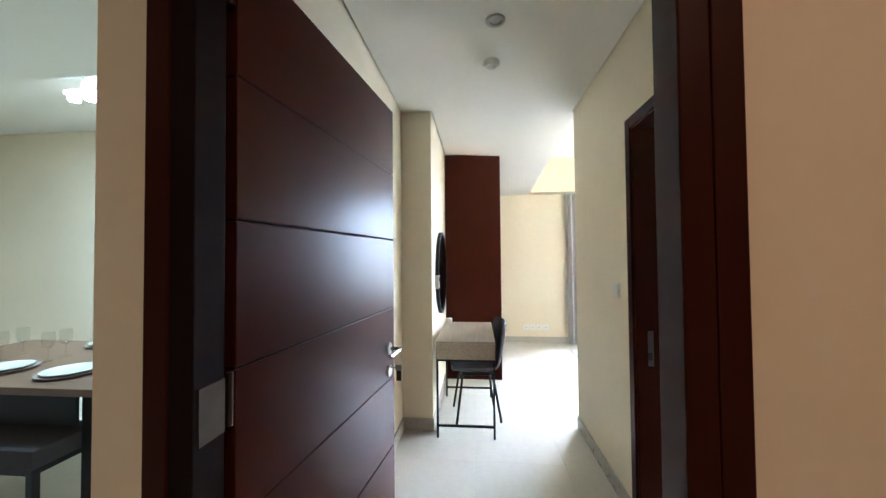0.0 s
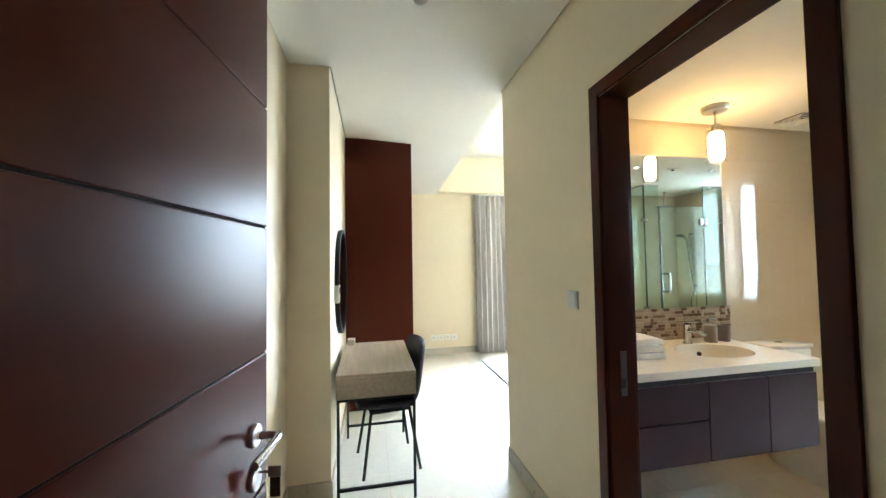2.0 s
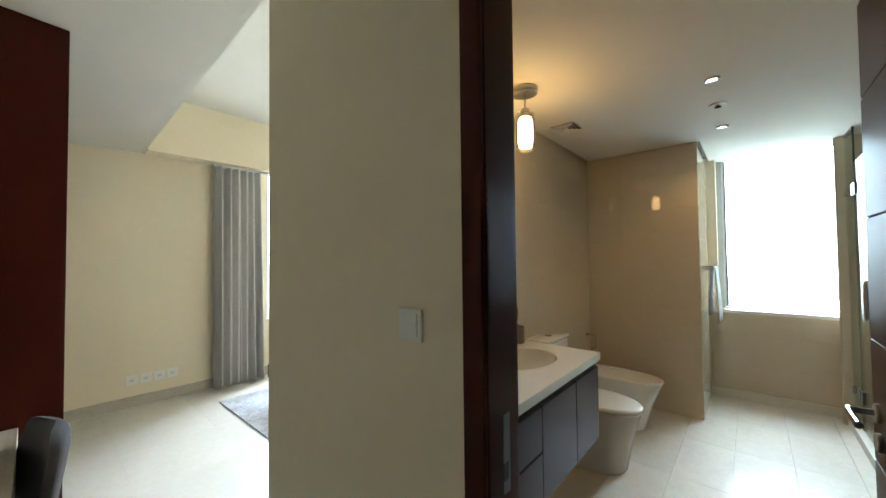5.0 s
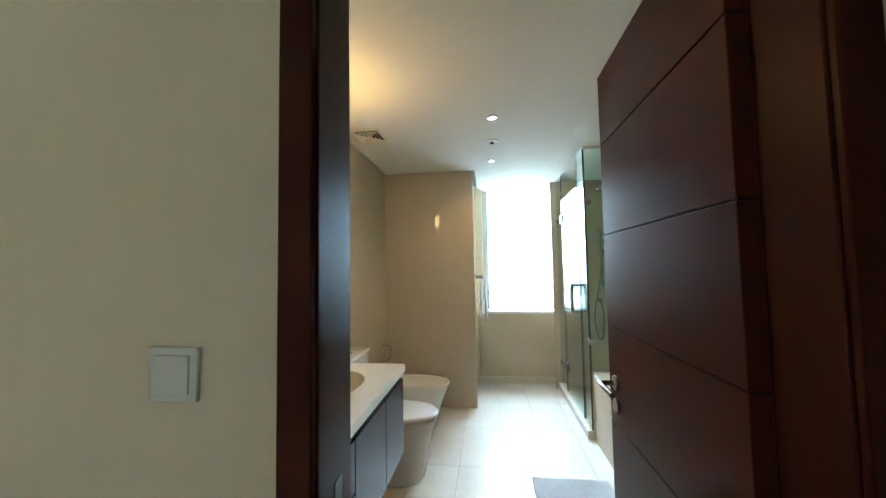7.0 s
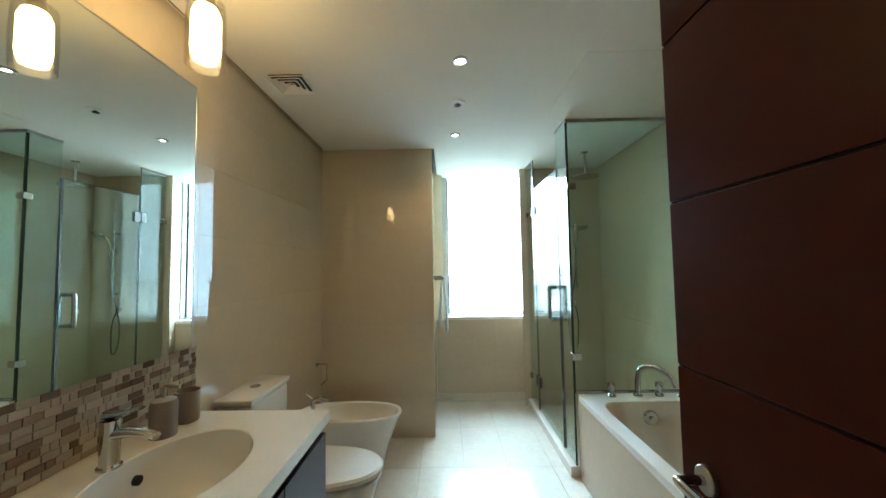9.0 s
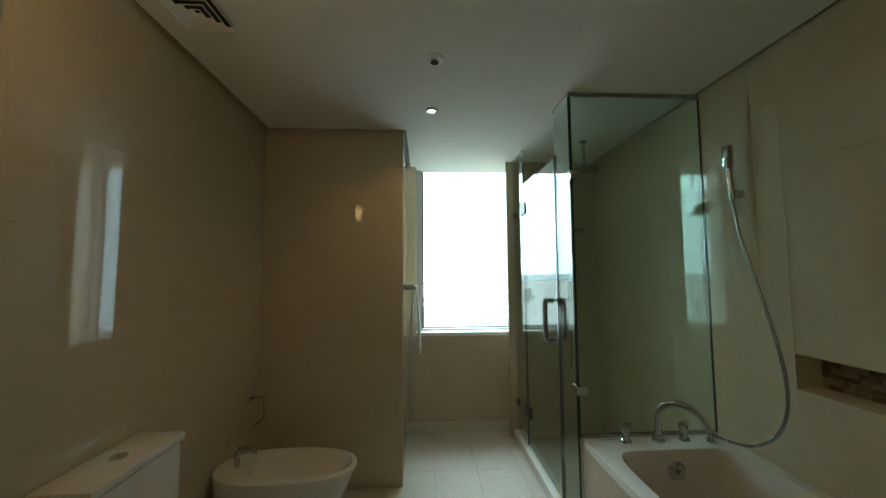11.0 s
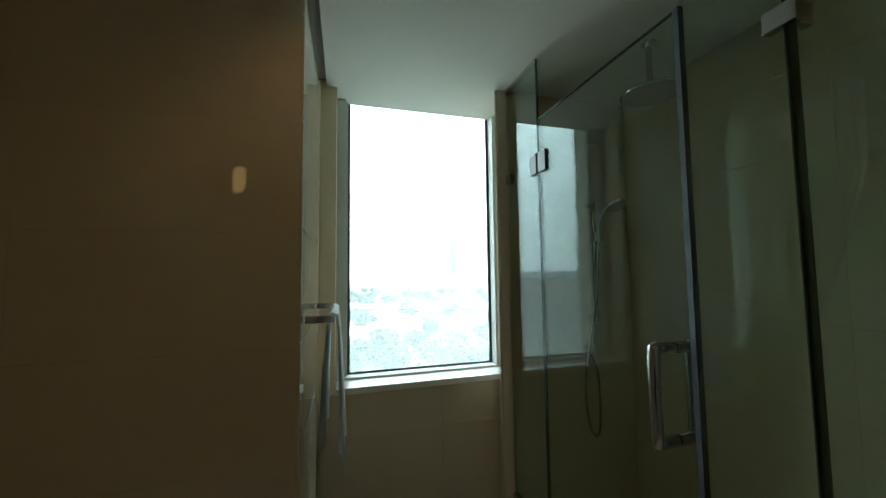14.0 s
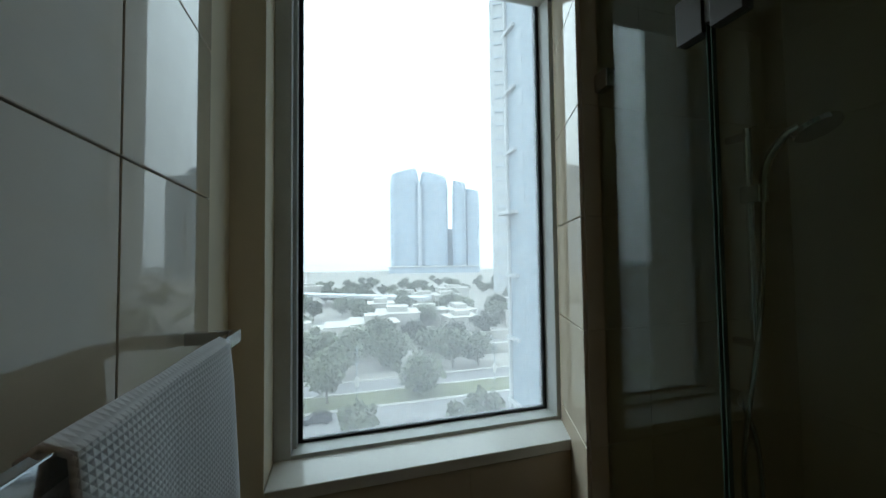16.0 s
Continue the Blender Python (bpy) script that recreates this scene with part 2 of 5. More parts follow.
def loft(bm, rings, closed=False, caps=True):
    vs = [[bm.verts.new(p) for p in ring] for ring in rings]
    pairs = list(zip(vs, vs[1:])) + ([(vs[-1], vs[0])] if closed else [])
    for a, b in pairs:
        for i in range(len(a)):
            j = (i + 1) % len(a)
            bm.faces.new((a[i], a[j], b[j], b[i]))
    if caps and not closed:
        bm.faces.new(vs[0])
        bm.faces.new(vs[-1])
    return bm


def lathe(profile, seg=24, bm=None, at=(0, 0, 0)):
    bm = bm or bmesh.new()
    c = Vector(at)
    rings = [[c + Vector((max(r, 1e-4) * math.cos(2 * math.pi * i / seg), max(r, 1e-4) * math.sin(2 * math.pi * i / seg), z)) for i in range(seg)] for r, z in profile]
    return loft(bm, rings)


def tube(points, r, seg=10, bm=None):
    bm = bm or bmesh.new()
    pts = [Vector(p) for p in points]
    rings = []
    side = None
    for i, p in enumerate(pts):
        d = (pts[min(i + 1, len(pts) - 1)] - pts[max(i - 1, 0)]).normalized()
        if side is None:
            side = d.orthogonal().normalized()
        side = (side - d * side.dot(d)).normalized()
        up = d.cross(side)
        rings.append([p + (side * math.cos(2 * math.pi * k / seg) + up * math.sin(2 * math.pi * k / seg)) * r for k in range(seg)])
    return loft(bm, rings)


def curve_points(ctrl, n=8):
    """A smooth run of points through the control points."""
    c = [Vector(p) for p in ctrl]
    c = [c[0] * 2 - c[1]] + c + [c[-1] * 2 - c[-2]]
    out = []
    for i in range(1, len(c) - 2):
        for k in range(n):
            t = k / n
            p0, p1, p2, p3 = c[i - 1:i + 3]
            out.append(0.5 * ((2 * p1) + (p2 - p0) * t + (2 * p0 - 5 * p1 + 4 * p2 - p3) * t * t + (3 * p1 - p0 - 3 * p2 + p3) * t ** 3))
    out.append(c[-2])
    return out


def oval(cx, cy, z, a, b, seg=28, front=1.0, power=2.0):
    """A level rounded ring; front: stretch of the half towards -y."""
    ring = []
    for i in range(seg):
        t = 2 * math.pi * i / seg
        c, s = math.cos(t), math.sin(t)
        x = a * math.copysign(abs(c) ** (2 / power), c)
        y = b * math.copysign(abs(s) ** (2 / power), s)
        ring.append(Vector((cx + x, cy + (y * front if y < 0 else y), z)))
    return ring


# ---------- the shell ----------
CZ, BZ = 2.62, 2.345      # ceiling heights: corridor, bathroom
DOOR_B = (2.33, 3.085)     # bathroom doorway along y
DOOR_E = (0.33, 1.245)     # bedroom suite doorway along x

structure("floor", boxes((-5, 6.2, -3, 7.7, -0.25, -0.008)), GROUT, "pale grout bed of the tiled floor")

structure("wall_corridor_left", boxes((0.192, 0.25, 1.82, 4.03, 0, 2.95), (0.157, 0.50, 4.03, 7.10, 0, 2.95)), PAINT, "cream painted corridor wall with a projecting pier")
structure("wall_entrance", boxes((0.192, DOOR_E[0], 1.70, 1.82, 0, 2.95), (DOOR_E[1], 1.69, 1.70, 1.82, 0, 2.95),
                                 (DOOR_E[0], DOOR_E[1], 1.70, 1.82, 2.08, 2.95)), PAINT, "cream painted wall round the suite doorway")
structure("wall_corridor_right", boxes((1.69, 1.815, 1.12, DOOR_B[0], 0, 2.95), (1.69, 1.815, DOOR_B[1], 4.17, 0, 2.95), (1.69, 1.815, DOOR_B[0], DOOR_B[1], 2.08, 2.95)), PAINT, "cream painted wall with the bathroom doorway")
structure("wall_bath_north", boxes((1.80, 5.95, 3.87, 4.17, 0, 2.95)), PAINT, "cream painted wall between bathroom and bedroom")
structure("wall_bedroom_far", boxes((0.157, 2.90, 7.10, 7.30, 0, 3.1), (5.4, 6.15, 7.10, 7.30, 0, 3.1), (2.90, 5.4, 7.10, 7.30, 0, 0.66), (2.90, 5.4, 7.10, 7.30, 2.46, 3.1)), PAINT, "cream painted bedroom wall with a wide window")
structure("wall_bedroom_east", boxes((5.95, 6.15, 3.0, 7.10, 0, 3.1)), PAINT, "cream painted bedroom wall")
structure("wall_bath_shaft", boxes((4.735, 5.775, 2.955, 3.87, 0, 2.95)), PAINT, "closed shaft beside the bathroom window")
structure("wall_bath_south", boxes((1.80, 3.05, 1.12, 1.28, 0, 2.95), (3.735, 5.775, 1.12, 1.28, 0, 2.95), (3.05, 3.735, 1.12, 1.28, 0, 0.89), (3.05, 3.735, 1.12, 1.28, 1.03, 2.95), (3.05, 3.735, 1.12, 1.17, 0.89, 1.03)), PAINT, "bathroom wall behind tub and shower")
WX = 5.54
structure("wall_window", boxes((WX, 5.775, 1.955, 2.955, 0, 0.815), (WX, 5.775, 2.876, 2.955, 0.815, 2.6), (5.66, 5.775, 1.955, 2.876, 2.40, 2.6)), PAINT, "bathroom outer wall with a tall window")
structure("wall_hall", boxes((1.69, 4.2, 1.0, 1.12, 0, 2.95), (4.2, 4.35, -3, 1.12, 0, 2.95), (-5, 4.35, -3.1, -3, 0, 2.95), (-5.1, -5, -3, 4.8, 0, 2.95), (-5, 0.157, 4.7, 4.85, 0, 2.95)),
          PAINT, "cream painted walls of the living hall")

# ceilings hang a little clear of the walls; grey backing paints in the gap's shade
structure("ceiling_corridor", boxes((0.262, 1.678, 1.832, 4.018, CZ, CZ + 0.03), (0.512, 1.678, 4.018, 4.17, CZ, CZ + 0.03)), CEIL, "white plaster ceiling with a narrow shadow gap", "ceiling")


def falling_ceiling():
    """The lowered bedroom ceiling, which falls a little towards the window wall; its open edge has an upright side."""
    def z(x, y):
        u = (x - 0.5) / 1.2
        far = 2.40 + 0.04 * u
        mid = 2.62 - 0.07 * u
        return CZ + (mid - CZ) * (y - 4.17) / 1.1 if y < 5.27 else mid + (far - mid) * (y - 5.27) / 1.83
    ys = (4.17, 4.7, 5.27, 5.9, 6.5, 7.10)
    bm = bmesh.new()
    loft(bm, [[Vector((0.512, y, z(0.5, y))), Vector((1.10, y, z(1.1, y))), Vector((1.70, y, z(1.7, y))), Vector((1.70, y, z(1.7, y) + 0.03)), Vector((0.512, y, z(0.5, y) + 0.03))] for y in ys])
    structure("ceiling_bedroom_low", bm, CEIL, "white lowered plaster ceiling along the wardrobe", "ceiling")
    bm = bmesh.new()
    loft(bm, [[Vector((1.7005, y, z(1.7, y))), Vector((1.73, y, z(1.7, y))), Vector((1.73, y, 3.0)), Vector((1.7005, y, 3.0))] for y in ys])
    structure("ceiling_bedroom_side", bm, CEIL, "white upright edge of the raised ceiling", "ceiling")


falling_ceiling()
structure("ceiling_gap_corridor", boxes((0.25, 1.69, 1.82, 4.03, CZ + 0.03, CZ + 0.05)), GAP, "recess above the ceiling edge, greyed for its shade", "trim")
structure("ceiling_bulkhead", boxes((1.73, 5.95, 6.88, 7.10, 2.43, 3.0)), PAINT, "cream painted bulkhead over the bedroom window", "ceiling")
structure("ceiling_bedroom_high", boxes((1.70, 5.97, 4.15, 7.12, 2.97, 3.05)), CEIL, "white raised bedroom ceiling", "ceiling")
structure("ceiling_bedroom_gap", boxes((0.49, 1.70, 4.03, 7.12, CZ + 0.03, CZ + 0.06)), GAP, "recess above the ceiling edge, greyed for its shade", "trim")
# the bathroom ceiling runs out to the glass of the window
structure("ceiling_bath", boxes((1.832, 5.715, 1.312, 2.925, BZ, BZ + 0.03), (1.832, 4.695, 2.925, 3.832, BZ, BZ + 0.03)), CEIL, "white plaster ceiling with a narrow shadow gap", "ceiling")
structure("ceiling_gap_bath", boxes((1.80, 5.70, 1.28, 3.87, BZ + 0.03, BZ + 0.05)), GAP, "recess above the ceiling edge, greyed for its shade", "trim")
structure("ceiling_hall", boxes((-5, 4.3, -3, 1.70, CZ, 2.7), (-5, 0.157, 1.70, 3.2, CZ, 2.9), (-5, 0.157, 3.2, 4.75, 2.87, 2.93)), CEIL, "white hall ceiling with a raised part", "ceiling")
structure("roof_slab", boxes((-5.2, 6.3, -3.2, 7.8, 3.1, 3.3)), GAP, "slab above the rooms", "ceiling")
structure("baseboard", boxes((1.678, 1.69, 3.12, 4.17, 0, 0.10), (1.678, 1.69, 1.82, 2.29, 0, 0.10), (0.25, 0.262, 1.83, 4.018, 0, 0.10), (0.25, 0.512, 4.018, 4.03, 0, 0.10), (0.50, 0.512, 4.03, 5.27, 0, 0.10),
                             (1.69, 5.9, 4.17, 4.182, 0, 0.10), (0.50, 5.9, 7.088, 7.10, 0, 0.10), bevel=0.003), SKIRT, "taupe stone skirting along the walls")


# ---------- doors ----------
def casing_set(name, axis, a0, a1, face0, face1, top, w=0.072, proud=0.014):
    """Lining and casings of a doorway through a wall from face0 to face1; axis is the way along the wall."""
    t = 0.022
    rows = [(a0, a0 + t, face0, face1, 0, top), (a1 - t, a1, face0, face1, 0, top), (a0, a1, face0, face1, top - t, top)]
    for f, g in ((face0 - proud, face0), (face1, face1 + proud)):
        rows += [(a0 - w + t, a0 + t - 0.004, f, g, 0, top + w - t), (a1 - t + 0.004, a1 + w - t, f, g, 0, top + w - t), (a0 + t - 0.004, a1 - t + 0.004, f, g, top - t + 0.004, top + w - t)]
    th = thing(name, pose(0, 0, 0), "dark mahogany door lining with broad casings", "door frame")
    th["kind"] = "structure"
    names = ["lining", "lining", "lining"] + ["casing"] * 6
    for nm, r in zip(names, rows):
        if axis == "y":
            r = (r[2], r[3], r[0], r[1], r[4], r[5])
        part(nm, boxes(r, bevel=0.003), WOOD, th)
    return th


FR1 = casing_set("door_frame_1", "x", DOOR_E[0], DOOR_E[1], 1.70, 1.82, 2.10, w=0.05)
# left stop is near-black: the deep shade beside the hinge, put into its colour
for r in ((0.3485, 0.395, 1.687, 1.765, 0, 2.077), (1.180, 1.2265, 1.687, 1.765, 0, 2.077), (0.395, 1.180, 1.687, 1.765, 2.036, 2.077)):
    part("door_stop", boxes(r, bevel=0.003), GROOVE_SHADE if r[0] < 0.36 else WOOD, FR1)
casing_set("door_frame_2", "y", DOOR_B[0], DOOR_B[1], 1.69, 1.815, 2.10, w=0.06)


def lever(parent, x, z, y, side, drop, turn=-1):
    """A lever handle on a round rose and a keyhole rose below."""
    s = side
    def disc(r, zc, d):
        bm = bmesh.new()
        rings = [[Vector((x + rr * math.cos(a), y + s * yy, zc + rr * math.sin(a))) for a in [2 * math.pi * i / 20 for i in range(20)]] for rr, yy in ((r, 0), (r, d * 0.8), (r * 0.9, d))]
        return loft(bm, rings)
    part("rose", disc(0.025, z, 0.010), STEEL, parent, "brushed steel rose", True)
    part("handle", tube(curve_points([(x, y, z), (x, y + s * 0.045, z), (x + turn * 0.012, y + s * 0.056, z), (x + turn * 0.125, y + s * 0.056, z)], 5), 0.0088, 10), CHROME, parent, "chrome lever handle", True)
    part("keyhole_rose", disc(0.024, z - drop, 0.010), STEEL, parent, "brushed steel keyhole rose", True)


def door_leaf(name, m, length, label, side, zs, grip, drop):
    """A leaf with its hinge edge at the origin, along +x; boards with grooves on both faces."""
    d = thing(name, m, label, "door")
    d["kind"] = "structure"
    th = 0.044
    part("core", boxes((0, length, 0.004, th - 0.004, 0.008, 2.075)), GROOVE_SHADE, d)
    for a, b in zip(zs, zs[1:]):
        part("board", boxes((-0.001, length + 0.001, 0, th, a + 0.0025, b - 0.0025), bevel=0.002), WOODH, d)
    lever(d, length - 0.07, grip, 0.0 if side < 0 else th, side, drop)
    lever(d, length - 0.07, grip, th if side < 0 else 0.0, -side, drop)
    return d


LEAF1 = door_leaf("door_1", pose(0.392, 1.80, 0, 0, 0, 83.2), 0.905, "open dark mahogany door with level grooves and a chrome lever", -1,
                  (0.008, 0.285, 0.585, 0.885, 1.19, 1.49, 1.785, 2.075), 1.022, 0.095)
LEAF2 = door_leaf("door_2", pose(1.832, 2.336, 0, 0, 0, 0.2), 0.698, "open dark mahogany bathroom door with level grooves", 1,
                  (0.008, 0.18, 0.505, 0.83, 1.155, 1.48, 1.81, 2.075), 0.972, 0.075)

# ---------- windows ----------
def window(name, y0, y1, z0, z1, x, label):
    """A fixed window in a wall across x, its room side at x."""
    w = thing(name, pose(x, y0, z0), label, "window")
    w["kind"] = "structure"
    h, s, a, b, c, d = z1 - z0, y1 - y0, 0.022, 0.046, 0.012, 0.018
    part("window_frame", boxes((0, 0.11, 0, a, 0, h), (0, 0.11, s - b, s, 0, h), (0, 0.11, a, s - b, -0.02, c), (0, 0.11, a, s - b, h - d, h), (0.035, 0.11, s - b - 0.012, s - b, c, h - d), bevel=0.002), FRAMEW, w)
    g, x0, x1 = 0.013, 0.066, 0.084
    part("gasket", boxes((x0, x1, a, a + g, c, h - d), (x0, x1, s - b - 0.012 - g, s - b - 0.012, c, h - d), (x0, x1, a + g, s - b - 0.012 - g, c, c + g * 0.7), (x0, x1, a + g, s - b - 0.012 - g, h - d - g * 0.7, h - d)), RUBBER, w, "black rubber gasket")
    p = part("pane", boxes((0.072, 0.078, a + g / 2, s - b - 0.012 - g / 2, c + 0.003, h - d - 0.003)), WINGLASS, w, "clear window pane with a pale veil added for haze")
    p.visible_shadow = False
    return w


window("window_1", 1.955, 2.876, 0.846, 2.40, 5.66, "tall fixed bathroom window in a pale aluminium frame")
structure("window_sill_1", boxes((5.525, 5.665, 1.965, 2.874, 0.815, 0.847), bevel=0.003), COUNTER, "white stone window sill", "sill")

# bedroom window, mostly behind the curtain
bw = thing("window_3", pose(2.90, 7.18, 0.66), "wide bedroom window in a pale aluminium frame", "window")
bw["kind"] = "structure"
part("window_frame", boxes((0, 0.06, 0, 0.09, 0, 1.80), (2.44, 2.5, 0, 0.09, 0, 1.80), (0.06, 2.44, 0, 0.09, 0, 0.06), (0.06, 2.44, 0, 0.09, 1.78, 1.80), (1.22, 1.28, 0, 0.09, 0.06, 1.74)), FRAMEW, bw)

# ---------- corridor and bedroom ----------
ward = thing("wardrobe", pose(0.50, 5.27, 0), "full-height dark mahogany wardrobe with a plain side panel", "wardrobe")
part("side_panel", boxes((0.004, 0.645, 0, 0.03, 0.0, 2.612), bevel=0.002), WOOD, ward)
part("body", boxes((0.004, 0.61, 0.03, 1.72, 0.06, 2.385)), WOOD, ward)
part("plinth", boxes((0.004, 0.59, 0.03, 1.72, 0.0, 0.06)), GROOVE_SHADE, ward)
for i in range(4):
    dr = part("door", boxes((0.612, 0.64, 0.036 + i * 0.42, 0.452 + i * 0.42, 0.065, 2.38), bevel=0.002), WOOD, ward)
    part("handle", tube([(0.655, 0.41 + i * 0.42, 1.0), (0.655, 0.41 + i * 0.42, 1.25)], 0.006, 8), STEEL, dr, "slim steel handle", True)


def desk():
    d = thing("desk", pose(0.54, 3.915, 0), "narrow grey oak desk on black metal legs", "desk")
    w, l, h = 0.465, 0.85, 0.75
    part("top", boxes((0, w, 0, l, h - 0.018, h), bevel=0.002), DESKW, d)
    part("front_apron", boxes((0, w, 0, 0.018, h - 0.14, h - 0.0185), bevel=0.0015), DESKW, d)
    part("back_apron", boxes((0, w, l - 0.018, l, h - 0.14, h - 0.0185), bevel=0.0015), DESKW, d)
    part("drawer_front", boxes((w - 0.018, w, 0.020, l - 0.020, h - 0.138, h - 0.0205), bevel=0.0015), DESKW, d)
    part("side_apron", boxes((0, 0.018, 0.0185, l - 0.0185, h - 0.14, h - 0.0185), bevel=0.0015), DESKW, d)
    part("bottom_board", boxes((0.0185, w - 0.0185, 0.0185, l - 0.0185, h - 0.139, h - 0.125)), DESKW, d)
    for x in (0.004, w - 0.020):
        for y in (0.004, l - 0.020):
            part("leg", boxes((x, x + 0.016, y, y + 0.016, 0, h - 0.14), bevel=0.001), BLACK, d)
    for y in (0.004, l - 0.020):
        part("stretcher", boxes((0.020, w - 0.020, y, y + 0.016, 0.085, 0.101), bevel=0.001), BLACK, d)
        part("rail", boxes((0.020, w - 0.020, y, y + 0.016, h - 0.156, h - 0.1405), bevel=0.001), BLACK, d)
    return d


desk()


def shell_chair(m, label, group=""):
    """An upholstered shell chair on four splayed metal legs, facing -x (towards the table)."""
    c = thing("chair", m, label, "chair", group)
    bm = bmesh.new()
    rings = []
    prof = [(-0.225, 0.425), (-0.21, 0.440), (-0.08, 0.425), (0.06, 0.42), (0.15, 0.432), (0.195, 0.485), (0.215, 0.60), (0.235, 0.71), (0.255, 0.81), (0.26, 0.85)]
    n = 14
    for k, (x, z) in enumerate(prof):
        half = (0.16, 0.205, 0.215, 0.215, 0.215, 0.215, 0.212, 0.203, 0.178, 0.12)[k]
        top, bot = [], []
        nx, nz = (0.0, 1.0) if k < 5 else (-0.96, 0.25)
        for i in range(n + 1):
            u = -1 + 2 * i / n
            lift = 0.045 * abs(u) ** 2.6
            top.append(Vector((x + nx * (lift + 0.018), u * half, z + nz * (lift + 0.018))))
            bot.append(Vector((x + nx * (lift - 0.018), u * half * 1.01, z + nz * (lift - 0.018))))
        rings.append(top + bot[::-1])
    loft(bm, rings)
    shell = part("seat_shell", bm, FABRIC, c, "charcoal upholstered shell", True)
    for poly in shell.data.polygons:
        poly.use_smooth = True
    soft = shell.modifiers.new("soft_edges", "SUBSURF")
    soft.levels = soft.render_levels = 2
    part("seat_frame", boxes((-0.14, 0.14, -0.13, 0.13, 0.384, 0.401), bevel=0.004), BLACK, c)
    for x in (-1, 1):
        for y in (-1, 1):
            part("leg", tube([(x * 0.13, y * 0.12, 0.397), (x * 0.19, y * 0.18, 0.0)], 0.0105, 10), BLACK, c, "", True)
    return c


shell_chair(pose(0.85, 4.36, 0, 0, 0, 8), "charcoal upholstered shell chair pushed under the desk")

# round mirror over the desk
rm = thing("round_mirror", pose(0.50, 4.66, 1.26), "round wall mirror in a deep black frame", "mirror")
def ring_x(r0, r1, x0, x1, seg=48):
    bm = bmesh.new()
    rings = [[Vector((x, r * math.cos(2 * math.pi * i / seg), r * math.sin(2 * math.pi * i / seg))) for i in range(seg)] for r, x in ((r0, x0), (r1, x0), (r1, x1), (r0, x1))]
    return loft(bm, rings, closed=True)
part("mirror_frame", ring_x(0.375, 0.40, 0.002, 0.032), BLACK, rm, "black metal frame", True)
bm = bmesh.new()
loft(bm, [[Vector((x, 0.376 * math.cos(2 * math.pi * i / 48), 0.376 * math.sin(2 * math.pi * i / 48))) for i in range(48)] for x in (0.004, 0.014)])
part("mirror_glass", bm, SMOKED, rm, "dark smoked mirror glass")


def wall_plate(name, m, w, h, label, category, rocker=True):
    """A small plate on a wall; its own +x points out of the wall."""
    t = thing(name, m, label, category)
    part("plate", boxes((0.0005, 0.009, -w / 2, w / 2, -h / 2, h / 2), bevel=0.002), PLASTIC, t)
    if rocker:
        part("rocker", boxes((0.009, 0.013, -w * 0.36, w * 0.36, -h * 0.36, h * 0.36), bevel=0.0015), PLASTIC, t)
    else:
        part("socket_hole", boxes((0.0085, 0.0098, -w * 0.2, w * 0.2, -h * 0.14, h * 0.14)), FRAMEW, t)
    return t


wall_plate("light_switch", pose(1.69, 3.302, 1.21, 0, 0, 180), 0.085, 0.085, "white rocker light switch on the cream wall", "switch")
th_ = thing("thermostat", pose(0.50, 4.30, 1.19), "white wall thermostat box on the cream wall", "thermostat")
part("body", boxes((0.0005, 0.032, -0.045, 0.045, -0.06, 0.06), bevel=0.004), PLASTIC, th_)
part("display", boxes((0.032, 0.0335, -0.03, 0.03, 0.005, 0.045)), GREYM, th_)
for i in range(4):
    wall_plate("wall_socket", pose(1.66 + i * 0.105, 7.10, 0.25, 0, 0, -90), 0.085, 0.085, "white wall socket above the skirting", "socket", False)["group"] = "bedroom wall sockets"
clk = thing("desk_clock", pose(0.585, 4.70, 0.75), "small white rounded box on the desk", "box")
part("body", boxes((-0.03, 0.03, -0.03, 0.03, 0, 0.05), bevel=0.008), PLASTIC, clk)


def ceiling_disc(name, x, y, z, r, label, category, lit=None, drop=0.012):
    t = thing(name, pose(x, y, z), label, category)
    part("ring", loft(bmesh.new(), [[Vector((rr * math.cos(2 * math.pi * i / 28), rr * math.sin(2 * math.pi * i / 28), zz)) for i in range(28)] for rr, zz in ((r, -0.0008), (r, -drop * 0.6), (r * 0.9, -drop), (r * 0.62, -drop * 0.9), (r * 0.56, -0.002))], closed=True), STEEL if lit else PLASTIC, t, "", True)
    part("centre", lathe([(0.0, -0.0015), (r * 0.55, -0.0015), (r * 0.55, -0.004), (0.0, -0.005)], 24), lit or PLASTIC, t, "", True)
    return t


ceiling_disc("smoke_detector", 0.975, 3.32, CZ, 0.05, "white smoke detector under the corridor ceiling", "detector", None, 0.035)
ceiling_disc("downlight", 0.98, 2.93, CZ, 0.05, "unlit recessed corridor downlight", "downlight", STEEL)
ceiling_disc("downlight", 1.47, 6.15, CZ, 0.05, "unlit recessed bedroom downlight", "downlight", STEEL)
ceiling_disc("downlight", 3.446, 2.757, BZ, 0.037, "lit recessed bathroom downlight", "downlight", GLOWD)
ceiling_disc("downlight", 4.39, 2.757, BZ, 0.037, "lit recessed bathroom downlight", "downlight", GLOWD)
sp = thing("sprinkler", pose(3.885, 2.757, BZ), "chrome sprinkler in a round ceiling recess", "sprinkler")
part("rim", lathe([(0.0, -0.001), (0.045, -0.001), (0.045, -0.006), (0.03, -0.008), (0.0, -0.008)], 24), PLASTIC, sp, "white rim", True)
part("head", lathe([(0.008, -0.008), (0.008, -0.014), (0.019, -0.016), (0.019, -0.019), (0.0, -0.019)], 16), GREYM, sp, "", True)


